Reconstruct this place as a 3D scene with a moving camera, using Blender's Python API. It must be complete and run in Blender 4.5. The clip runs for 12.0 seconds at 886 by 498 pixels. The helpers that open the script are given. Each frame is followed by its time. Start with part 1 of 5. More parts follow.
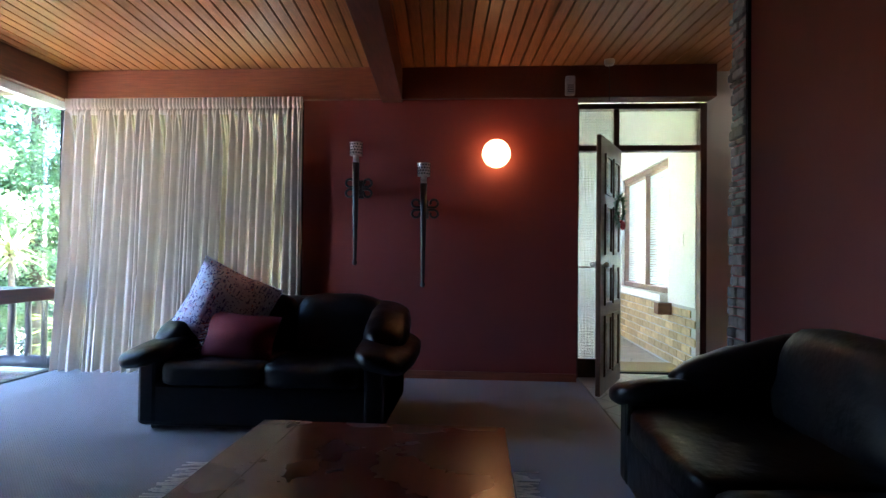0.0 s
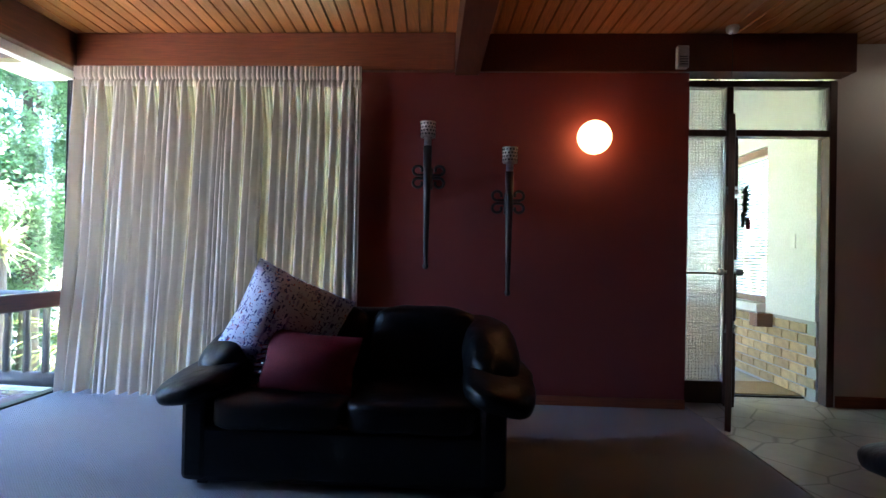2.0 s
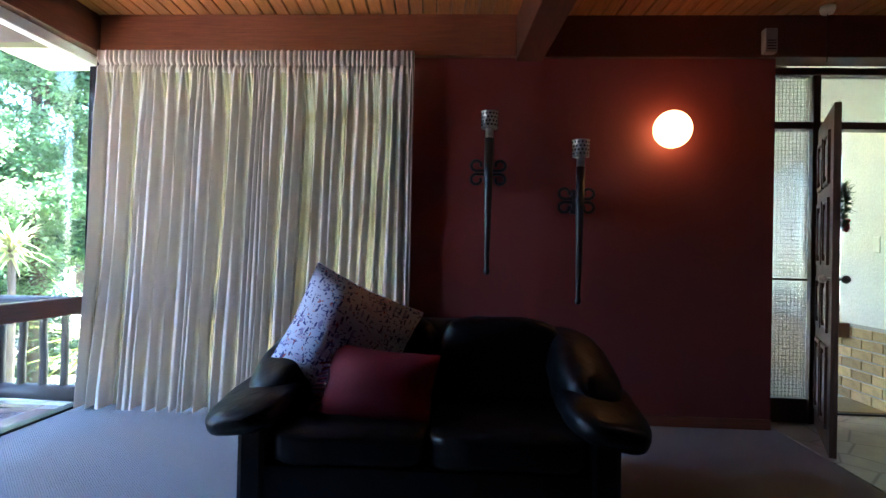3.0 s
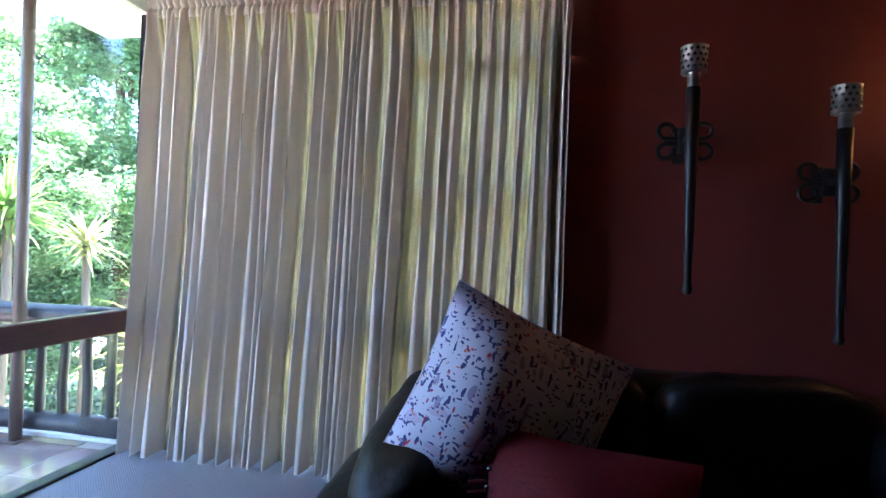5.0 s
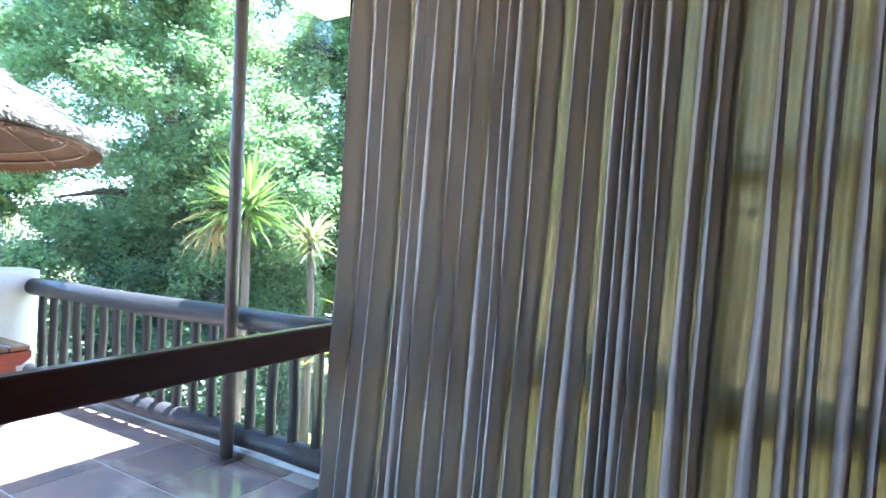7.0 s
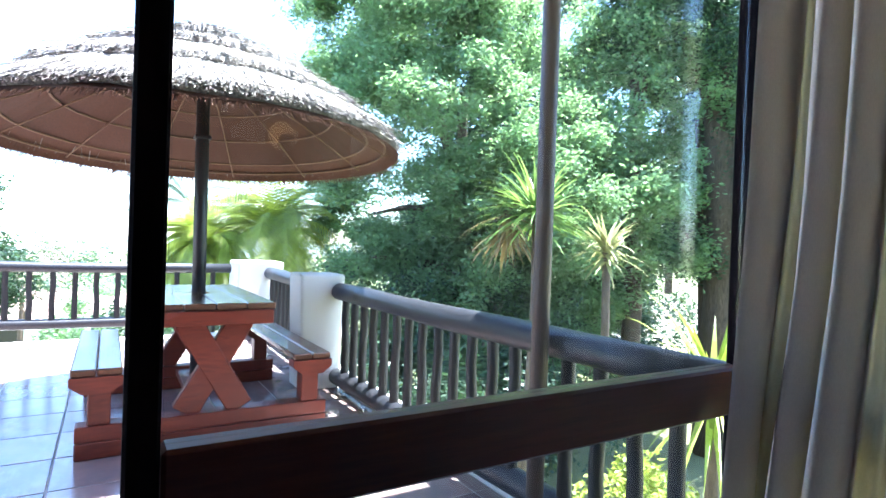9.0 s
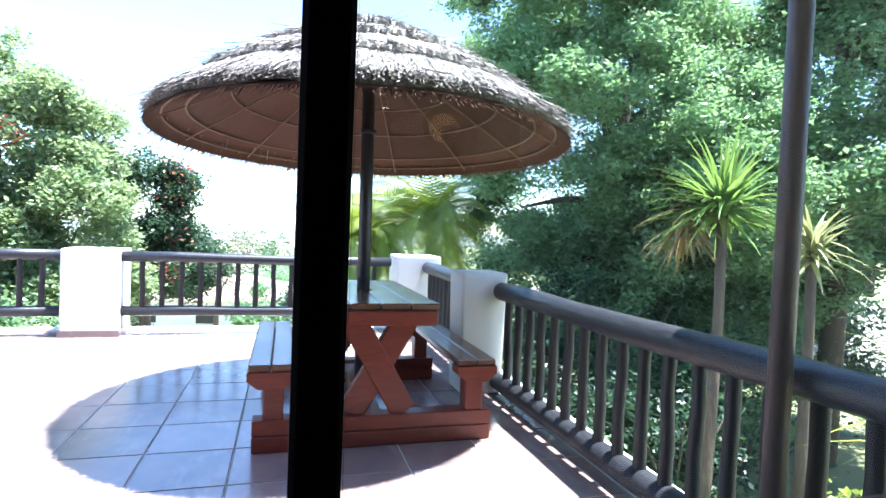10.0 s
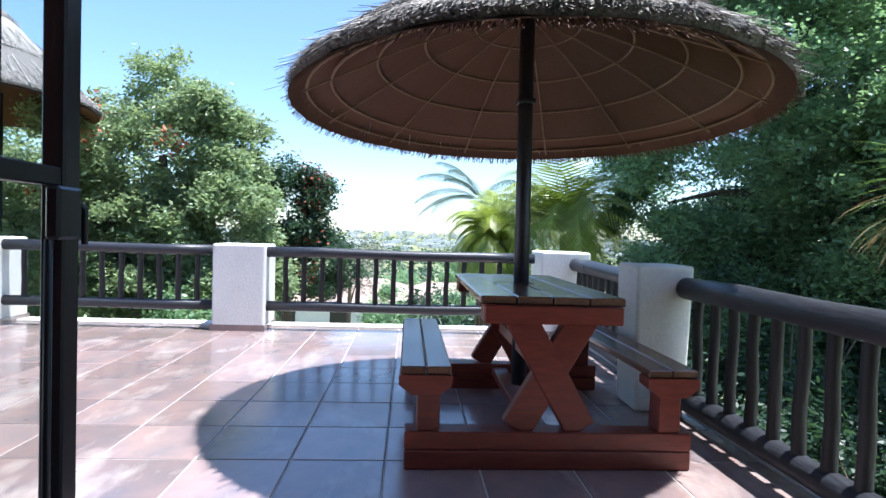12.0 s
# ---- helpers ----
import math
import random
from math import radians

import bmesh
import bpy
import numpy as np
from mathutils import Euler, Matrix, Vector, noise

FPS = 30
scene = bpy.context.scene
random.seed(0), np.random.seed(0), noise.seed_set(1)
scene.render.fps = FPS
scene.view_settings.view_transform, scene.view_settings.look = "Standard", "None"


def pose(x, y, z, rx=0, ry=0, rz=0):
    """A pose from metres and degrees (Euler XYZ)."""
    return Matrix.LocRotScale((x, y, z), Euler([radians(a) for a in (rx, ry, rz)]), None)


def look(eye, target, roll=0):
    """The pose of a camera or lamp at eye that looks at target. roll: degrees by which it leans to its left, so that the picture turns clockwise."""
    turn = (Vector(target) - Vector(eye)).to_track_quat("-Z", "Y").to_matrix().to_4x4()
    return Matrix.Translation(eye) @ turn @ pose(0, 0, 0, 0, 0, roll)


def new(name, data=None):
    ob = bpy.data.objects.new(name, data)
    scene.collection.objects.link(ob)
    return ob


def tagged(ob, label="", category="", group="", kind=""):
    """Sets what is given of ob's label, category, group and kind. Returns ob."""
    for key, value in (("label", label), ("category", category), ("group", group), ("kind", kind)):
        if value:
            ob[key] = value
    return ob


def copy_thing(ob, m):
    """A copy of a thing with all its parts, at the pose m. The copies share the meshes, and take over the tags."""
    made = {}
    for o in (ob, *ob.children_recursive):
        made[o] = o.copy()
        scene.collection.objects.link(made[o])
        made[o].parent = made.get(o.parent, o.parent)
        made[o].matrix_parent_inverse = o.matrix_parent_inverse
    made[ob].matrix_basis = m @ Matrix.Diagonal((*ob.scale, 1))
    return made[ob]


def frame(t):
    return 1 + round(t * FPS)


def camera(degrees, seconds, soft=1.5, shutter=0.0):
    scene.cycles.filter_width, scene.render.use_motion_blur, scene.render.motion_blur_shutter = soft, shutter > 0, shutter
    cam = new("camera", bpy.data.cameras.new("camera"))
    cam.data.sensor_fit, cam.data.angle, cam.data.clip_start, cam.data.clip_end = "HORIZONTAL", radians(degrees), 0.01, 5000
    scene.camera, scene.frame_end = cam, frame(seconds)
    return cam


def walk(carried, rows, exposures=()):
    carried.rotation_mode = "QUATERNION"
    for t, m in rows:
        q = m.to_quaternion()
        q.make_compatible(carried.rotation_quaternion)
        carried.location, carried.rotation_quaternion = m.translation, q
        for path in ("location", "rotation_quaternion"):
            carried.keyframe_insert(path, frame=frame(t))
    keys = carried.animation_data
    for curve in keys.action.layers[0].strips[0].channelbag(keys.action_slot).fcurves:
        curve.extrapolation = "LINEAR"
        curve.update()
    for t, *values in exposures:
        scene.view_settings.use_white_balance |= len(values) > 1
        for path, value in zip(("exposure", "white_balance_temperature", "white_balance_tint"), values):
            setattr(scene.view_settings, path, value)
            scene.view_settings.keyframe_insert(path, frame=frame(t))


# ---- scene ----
cam = camera(77.7, 12.0)
PATH = [
    (0, (0.315, -0.057, 1.071), (0.183, 1.938, 1.099), 0.6),
    (0.5, (0.199, 0.144, 1.079), (0.067, 2.139, 1.107), 0.7),
    (1, (-0.042, 0.307, 1.115), (-0.157, 2.304, 1.133), 0.8),
    (1.5, (-0.242, 0.477, 1.102), (-0.349, 2.474, 1.119), 1.0),
    (2, (-0.418, 0.669, 1.11), (-0.519, 2.667, 1.123), 1.1),
    (2.5, (-0.633, 0.831, 1.113), (-0.731, 2.829, 1.13), 1.2),
    (4.5, (-1.232, 1.801, 1.126), (-1.487, 3.785, 1.143), 1.8),
    (5, (-1.338, 2.078, 1.146), (-1.692, 4.046, 1.148), 1.9),
    (5.5, (-1.464, 2.284, 1.153), (-1.961, 4.222, 1.145), 2.0),
    (6, (-1.656, 2.491, 1.141), (-2.305, 4.383, 1.132), 2.5),
    (6.5, (-1.787, 2.674, 1.136), (-2.587, 4.507, 1.122), 2.5),
    (7, (-1.905, 2.878, 1.153), (-2.924, 4.598, 1.123), 2.4),
    (9, (-2.735, 3.389, 1.048), (-4.444, 4.428, 1.037), 2.0),
    (9.5, (-2.886, 3.409, 1.054), (-4.738, 4.162, 1.013), 2.1),
    (10, (-3.072, 3.402, 1.079), (-4.993, 3.955, 1.018), 2.3),
    (10.5, (-3.219, 3.378, 1.049), (-5.174, 3.794, 0.985), 2.1),
    (11, (-3.369, 3.363, 1.047), (-5.35, 3.632, 0.973), 2.0),
    (11.5, (-3.492, 3.335, 0.985), (-5.485, 3.483, 0.921), 1.7),
    (12, (-3.585, 3.266, 0.953), (-5.58, 3.39, 0.896), 1.8),
]
walk(cam, [(t, look(eye, target, roll)) for t, eye, target, roll in PATH],
     exposures=[(0, 5.35, 5500, 14), (2.5, 4.95, 5500, 14), (4.5, 4.75, 5500, 14), (6.0, 4.3, 5550, 13), (7.0, 3.8, 5550, 12), (9.0, 3.15, 5650, 10), (9.5, 2.85, 5650, 10), (10.5, 2.15, 5650, 10), (11.0, 1.8, 5650, 10), (12.0, 1.35, 5650, 10)])

# ---- light ----
SUN_DIR = Vector((0.055, 0.40, 1.68)).normalized()
world = bpy.data.worlds.new("sky")
scene.world = world
world.use_nodes = True
_sky = world.node_tree.nodes.new("ShaderNodeTexSky")
_sky.sky_type = "NISHITA"
_sky.sun_disc = False
_sky.sun_elevation = math.asin(SUN_DIR.z)
_sky.sun_rotation = math.atan2(SUN_DIR.x, SUN_DIR.y)
_sky.air_density, _sky.dust_density, _sky.ozone_density = 1.0, 0.4, 2.6
world.node_tree.links.new(_sky.outputs[0], world.node_tree.nodes["Background"].inputs[0])
world.node_tree.nodes["Background"].inputs[1].default_value = 0.115
sun = new("sun", bpy.data.lights.new("sun", "SUN"))
sun.data.energy, sun.data.angle, sun.data.color = 5.0, radians(0.53), (1.0, 0.95, 0.87)
sun.matrix_world = look(SUN_DIR * 30, (0, 0, 0))


# ---- materials ----
def ramp_color(nt, fac, a, b, lo=0.3, hi=0.7):
    r = nt.nodes.new("ShaderNodeValToRGB")
    r.color_ramp.elements[0].position, r.color_ramp.elements[1].position = lo, hi
    r.color_ramp.elements[0].color, r.color_ramp.elements[1].color = (*a, 1), (*b, 1)
    nt.links.new(fac, r.inputs[0])
    return r.outputs[0]


def noise_tex(nt, scale, stretch=(1, 1, 1), detail=4.0, space="Object", rough=0.55):
    tc, mp, n = (nt.nodes.new(k) for k in ("ShaderNodeTexCoord", "ShaderNodeMapping", "ShaderNodeTexNoise"))
    mp.inputs["Scale"].default_value = stretch
    n.inputs["Scale"].default_value, n.inputs["Detail"].default_value, n.inputs["Roughness"].default_value = scale, detail, rough
    nt.links.new(tc.outputs[space], mp.inputs[0])
    nt.links.new(mp.outputs[0], n.inputs["Vector"])
    return n.outputs[0]


def mixed(nt, fac, a, b, mode="MIX"):
    m = nt.nodes.new("ShaderNodeMix")
    m.data_type, m.blend_type = "RGBA", mode
    for value, socket in ((fac, m.inputs[0]), (a, m.inputs[6]), (b, m.inputs[7])):
        if isinstance(value, bpy.types.NodeSocket):
            nt.links.new(value, socket)
        elif isinstance(value, tuple):
            socket.default_value = (*value, 1)
        else:
            socket.default_value = value
    return m.outputs[2]


def material(name, a, b=None, rough=0.6, metal=0.0, grain=30.0, stretch=(1, 1, 1), stain=2.0, bump=0.15, bump_dist=0.004, rand=0.0, island=False,
             spec=0.5, rough_var=0.12, translucent=None, amount=0.4, coat=0.0):
    """Two-scale procedural surface: grain between colours a and b, large stains, relief, and a shade per object or island."""
    m = bpy.data.materials.new(name)
    m.use_nodes = True
    nt = m.node_tree
    p = nt.nodes["Principled BSDF"]
    b = b or tuple(c * 0.8 for c in a)
    g = noise_tex(nt, grain, stretch)
    s = noise_tex(nt, stain)
    col = ramp_color(nt, g, a, b)
    dark = tuple(c * 0.78 for c in a)
    r2 = nt.nodes.new("ShaderNodeMapRange")
    r2.inputs[1].default_value, r2.inputs[2].default_value, r2.inputs[4].default_value = 0.45, 0.75, 0.6
    nt.links.new(s, r2.inputs[0])
    col = mixed(nt, r2.outputs[0], col, dark)
    if rand:
        src = nt.nodes.new("ShaderNodeNewGeometry").outputs["Random Per Island"] if island else nt.nodes.new("ShaderNodeObjectInfo").outputs["Random"]
        h = nt.nodes.new("ShaderNodeHueSaturation")
        mr = nt.nodes.new("ShaderNodeMapRange")
        mr.inputs[3].default_value, mr.inputs[4].default_value = 1 - rand, 1 + rand
        nt.links.new(src, mr.inputs[0])
        nt.links.new(mr.outputs[0], h.inputs["Value"])
        nt.links.new(col, h.inputs["Color"])
        col = h.outputs[0]
    nt.links.new(col, p.inputs["Base Color"])
    rr = nt.nodes.new("ShaderNodeMapRange")
    rr.inputs[3].default_value, rr.inputs[4].default_value = max(0.02, rough - rough_var), min(1, rough + rough_var)
    nt.links.new(s, rr.inputs[0])
    nt.links.new(rr.outputs[0], p.inputs["Roughness"])
    p.inputs["Metallic"].default_value = metal
    p.inputs["Specular IOR Level"].default_value = spec
    p.inputs["Coat Weight"].default_value = coat
    p.inputs["Coat Roughness"].default_value = 0.15
    if bump:
        bp = nt.nodes.new("ShaderNodeBump")
        bp.inputs["Strength"].default_value, bp.inputs["Distance"].default_value = bump, bump_dist
        nt.links.new(g, bp.inputs["Height"])
        nt.links.new(bp.outputs[0], p.inputs["Normal"])
    if translucent:
        t = nt.nodes.new("ShaderNodeBsdfTranslucent")
        t.inputs[0].default_value = (*translucent, 1)
        if rand:
            nt.links.new(mixed(nt, 0.5, col, translucent), t.inputs[0])
        mx = nt.nodes.new("ShaderNodeMixShader")
        mx.inputs[0].default_value = amount
        nt.links.new(p.outputs[0], mx.inputs[1])
        nt.links.new(t.outputs[0], mx.inputs[2])
        nt.links.new(mx.outputs[0], nt.nodes["Material Output"].inputs[0])
    return m


def glass_material(name, rough=0.0, tint=(1, 1, 1), relief=0.0, scale=120.0):
    m = bpy.data.materials.new(name)
    m.use_nodes = True
    nt = m.node_tree
    p = nt.nodes["Principled BSDF"]
    p.inputs["Base Color"].default_value = (*tint, 1)
    p.inputs["Transmission Weight"].default_value, p.inputs["Roughness"].default_value, p.inputs["IOR"].default_value = 1.0, rough, 1.45
    if relief:
        w = nt.nodes.new("ShaderNodeTexWave")
        w.inputs["Scale"].default_value = scale
        tc = nt.nodes.new("ShaderNodeTexCoord")
        nt.links.new(tc.outputs["Object"], w.inputs[0])
        bp = nt.nodes.new("ShaderNodeBump")
        bp.inputs["Strength"].default_value, bp.inputs["Distance"].default_value = relief, 0.004
        nt.links.new(w.outputs["Fac"], bp.inputs["Height"])
        nt.links.new(bp.outputs[0], p.inputs["Normal"])
    return m


def pane_material(name):
    """Thin clear glass: straight through, with a mirror gloss that grows towards grazing views."""
    m = bpy.data.materials.new(name)
    m.use_nodes = True
    nt = m.node_tree
    lw, pw, gain = nt.nodes.new("ShaderNodeLayerWeight"), nt.nodes.new("ShaderNodeMath"), nt.nodes.new("ShaderNodeMath")
    pw.operation, pw.inputs[1].default_value = "POWER", 5.0
    gain.operation, gain.inputs[1].default_value, gain.inputs[2].default_value = "MULTIPLY_ADD", 0.9, 0.035
    nt.links.new(lw.outputs["Facing"], pw.inputs[0])
    nt.links.new(pw.outputs[0], gain.inputs[0])
    clear, gloss, mx = nt.nodes.new("ShaderNodeBsdfTransparent"), nt.nodes.new("ShaderNodeBsdfGlossy"), nt.nodes.new("ShaderNodeMixShader")
    clear.inputs[0].default_value = (0.97, 0.985, 0.975, 1)
    gloss.inputs["Roughness"].default_value = 0.0
    nt.links.new(gain.outputs[0], mx.inputs[0])
    nt.links.new(clear.outputs[0], mx.inputs[1])
    nt.links.new(gloss.outputs[0], mx.inputs[2])
    nt.links.new(mx.outputs[0], nt.nodes["Material Output"].inputs[0])
    return m


def glow_material(name, color, strength):
    m = bpy.data.materials.new(name)
    m.use_nodes = True
    p = m.node_tree.nodes["Principled BSDF"]
    p.inputs["Base Color"].default_value = (0.9, 0.85, 0.75, 1)
    p.inputs["Emission Color"].default_value = (*color, 1)
    p.inputs["Emission Strength"].default_value = strength
    return m


M_RED = material("red_wall_paint", (0.23, 0.043, 0.036), (0.20, 0.037, 0.031), rough=0.62, grain=160, stain=1.3, bump=0.12, bump_dist=0.002)
M_WHITE = material("white_wall_paint", (0.74, 0.72, 0.67), (0.68, 0.66, 0.61), rough=0.7, grain=120, stain=1.5, bump=0.15)
M_PLASTER = material("rough_white_plaster", (0.78, 0.77, 0.74), (0.68, 0.67, 0.64), rough=0.85, grain=45, stain=3, bump=0.5, bump_dist=0.006)
M_CARPET = material("grey_loop_carpet", (0.37, 0.375, 0.395), (0.24, 0.245, 0.265), rough=0.95, grain=230, stain=1.2, bump=0.9, bump_dist=0.006, spec=0.1)
def ribbed(m, width):
    """Adds the fine rib of a loop pile to a material's relief and colour."""
    nt = m.node_tree
    p = nt.nodes["Principled BSDF"]
    bp = [n for n in nt.nodes if n.type == "BUMP"][0]
    wv, tc = nt.nodes.new("ShaderNodeTexWave"), nt.nodes.new("ShaderNodeTexCoord")
    wv.bands_direction = "DIAGONAL"
    wv.inputs["Scale"].default_value, wv.inputs["Distortion"].default_value, wv.inputs["Detail Scale"].default_value = 0.31 / width, 1.2, 4.0
    nt.links.new(tc.outputs["Object"], wv.inputs[0])
    old = bp.inputs["Height"].links[0].from_socket
    nt.links.new(mixed(nt, 0.22, old, wv.outputs["Color"]), bp.inputs["Height"])
    base = p.inputs["Base Color"].links[0].from_socket
    nt.links.new(mixed(nt, 0.10, base, wv.outputs["Color"], "MULTIPLY"), p.inputs["Base Color"])


ribbed(M_CARPET, 0.007)
M_PINE = material("varnished_pine_boards", (0.50, 0.192, 0.055), (0.30, 0.105, 0.03), rough=0.38, grain=9, stretch=(9, 0.5, 9), stain=1.6, bump=0.08, rand=0.14, island=True)
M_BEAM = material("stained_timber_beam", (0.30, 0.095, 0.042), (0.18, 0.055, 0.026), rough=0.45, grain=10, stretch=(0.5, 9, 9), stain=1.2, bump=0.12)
# Beam timber with grain along y; the shaded underside is darkened into its colour.
M_BEAM_Y = material("stained_timber_beam_shaded", (0.16, 0.048, 0.024), (0.09, 0.028, 0.015), rough=0.45, grain=10, stretch=(9, 0.5, 9), stain=1.2, bump=0.12)
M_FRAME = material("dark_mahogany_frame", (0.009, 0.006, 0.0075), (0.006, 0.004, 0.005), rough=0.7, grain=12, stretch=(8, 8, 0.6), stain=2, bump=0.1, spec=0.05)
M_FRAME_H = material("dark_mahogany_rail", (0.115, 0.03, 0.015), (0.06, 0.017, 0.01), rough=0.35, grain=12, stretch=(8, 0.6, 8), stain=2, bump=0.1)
M_BLACK = material("black_painted_steel", (0.018, 0.018, 0.02), (0.012, 0.012, 0.013), rough=0.4, grain=60, stain=4, bump=0.1)
M_LEATHER = material("black_leather", (0.006, 0.0055, 0.006), (0.004, 0.004, 0.004), rough=0.42, grain=11, stain=3, bump=0.55, bump_dist=0.012, rough_var=0.12, spec=0.27)
def sheer(m, tint, amount):
    """Lets part of the light straight through between the threads of a cloth."""
    nt = m.node_tree
    out = nt.nodes["Material Output"]
    old = out.inputs[0].links[0].from_socket
    clear, mx = nt.nodes.new("ShaderNodeBsdfTransparent"), nt.nodes.new("ShaderNodeMixShader")
    clear.inputs[0].default_value = (*tint, 1)
    mx.inputs[0].default_value = amount
    nt.links.new(old, mx.inputs[1])
    nt.links.new(clear.outputs[0], mx.inputs[2])
    nt.links.new(mx.outputs[0], out.inputs[0])
    return m


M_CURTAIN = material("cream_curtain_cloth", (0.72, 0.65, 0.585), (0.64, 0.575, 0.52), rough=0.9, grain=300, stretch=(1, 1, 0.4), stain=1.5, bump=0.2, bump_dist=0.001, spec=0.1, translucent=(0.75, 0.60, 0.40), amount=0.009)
# Same cloth between the folds: darker colour stands in for shade, more daylight passes.
M_SHADED_BAY = sheer(material("shaded_sheer_cloth", (0.40, 0.34, 0.24), (0.35, 0.30, 0.20), rough=0.9, grain=300, stretch=(1, 1, 0.4), stain=1.5, bump=0.2, bump_dist=0.001, spec=0.1, translucent=(0.82, 0.69, 0.43), amount=0.115), (1.0, 0.82, 0.45), 0.012)
M_TILE = material("glazed_slate_tile", (0.33, 0.218, 0.192), (0.172, 0.152, 0.162), coat=0.35, rough=0.24, grain=3.2, stain=2.2, bump=0.06, rand=0.2, rough_var=0.14, spec=0.9)
def worn(m, pale, scale, lo, hi):
    """Pale worn blotches over a floor finish."""
    nt = m.node_tree
    p = nt.nodes["Principled BSDF"]
    base = p.inputs["Base Color"].links[0].from_socket
    f = noise_tex(nt, scale, (1, 2.2, 1), 5.0, "Generated", 0.62)
    tc = nt.nodes.new("ShaderNodeNewGeometry")
    nt.links.new(tc.outputs["Position"], f.node.inputs["Vector"].links[0].from_node.inputs[0])
    r = nt.nodes.new("ShaderNodeMapRange")
    r.inputs[1].default_value, r.inputs[2].default_value, r.inputs[4].default_value = lo, hi, 0.75
    nt.links.new(f, r.inputs[0])
    nt.links.new(mixed(nt, r.outputs[0], base, pale), p.inputs["Base Color"])


worn(M_TILE, (0.50, 0.43, 0.39), 1.5, 0.52, 0.72)
M_GROUT = material("grey_grout", (0.46, 0.43, 0.40), (0.36, 0.34, 0.32), rough=0.9, grain=90, bump=0.3)
M_LOG = material("dark_creosoted_log", (0.034, 0.036, 0.044), (0.014, 0.014, 0.018), rough=0.42, grain=14, stretch=(1, 6, 6), stain=2, bump=0.4)
M_BALUSTER = material("dark_creosoted_pole", (0.018, 0.016, 0.017), (0.010, 0.009, 0.009), rough=0.6, grain=14, stretch=(6, 6, 1), stain=3, bump=0.4, rand=0.25)
M_REDWOOD = material("red_stained_timber", (0.20, 0.038, 0.020), (0.12, 0.024, 0.014), rough=0.4, grain=10, stretch=(6, 1, 6), stain=3, bump=0.15, rand=0.15)
M_TABLETOP = material("weathered_stained_board", (0.20, 0.10, 0.055), (0.12, 0.065, 0.045), rough=0.22, grain=9, stretch=(0.6, 9, 9), stain=2, bump=0.15, rand=0.2)
M_THATCH = material("grey_weathered_thatch", (0.42, 0.39, 0.36), (0.08, 0.07, 0.066), rough=0.9, grain=60, stain=4, bump=0.6, bump_dist=0.01, rand=0.55, island=True)
M_THATCH_IN = material("brown_reed_lining", (0.118, 0.044, 0.018), (0.064, 0.025, 0.011), rough=0.85, grain=25, stretch=(5, 5, 1), stain=3, bump=0.5, rand=0.12, island=True)
M_STEEL = material("grey_painted_steel_post", (0.095, 0.066, 0.055), (0.07, 0.05, 0.042), rough=0.5, grain=40, stain=3, bump=0.1)
M_SOFFIT = material("white_soffit_board", (0.80, 0.79, 0.75), (0.74, 0.73, 0.69), rough=0.6, grain=30, stain=1.2, bump=0.05)
M_BARK = material("brown_bark", (0.16, 0.12, 0.09), (0.07, 0.05, 0.04), rough=0.9, grain=12, stretch=(3, 3, 0.7), stain=3, bump=0.8, bump_dist=0.02)
M_LEAF_DARK = material("dark_green_leaf", (0.042, 0.085, 0.05), (0.026, 0.056, 0.034), rough=0.45, grain=3, stain=0.6, bump=0, rand=0.4, island=True, translucent=(0.13, 0.25, 0.08), amount=0.3)
M_LEAF_OLIVE = material("olive_green_leaf", (0.30, 0.38, 0.20), (0.20, 0.28, 0.14), rough=0.42, grain=3, stain=0.6, bump=0, rand=0.35, island=True, translucent=(0.40, 0.50, 0.20), amount=0.42)
M_LEAF_MID = material("mid_green_leaf", (0.218, 0.335, 0.184), (0.145, 0.247, 0.130), rough=0.4, grain=3, stain=0.6, bump=0, rand=0.4, island=True, translucent=(0.36, 0.56, 0.20), amount=0.45)
M_LEAF_LIME = material("yellow_green_leaf", (0.34, 0.40, 0.07), (0.22, 0.29, 0.04), rough=0.4, grain=3, stain=0.6, bump=0, rand=0.35, island=True, translucent=(0.36, 0.46, 0.06), amount=0.3)
M_BLOSSOM = material("orange_red_blossom", (0.45, 0.10, 0.05), (0.32, 0.08, 0.04), rough=0.7, grain=5, bump=0, rand=0.3, island=True)
M_GRASS = material("dry_lawn_ground", (0.25, 0.26, 0.12), (0.16, 0.17, 0.08), rough=0.95, grain=1.2, stain=0.06, bump=0.3, bump_dist=0.05)
M_PAVING = material("pale_sand_paving", (0.50, 0.45, 0.37), (0.40, 0.36, 0.29), rough=0.9, grain=6, stain=0.3, bump=0.1)
M_GLASS = pane_material("clear_window_glass")
M_REEDED = glass_material("reeded_door_glass", 0.12, (0.95, 0.97, 0.95), 0.6, 60)
M_HALLTILE = material("pale_stone_hall_tile", (0.36, 0.325, 0.27), (0.27, 0.24, 0.20), rough=0.35, grain=6, stain=2, bump=0.06)


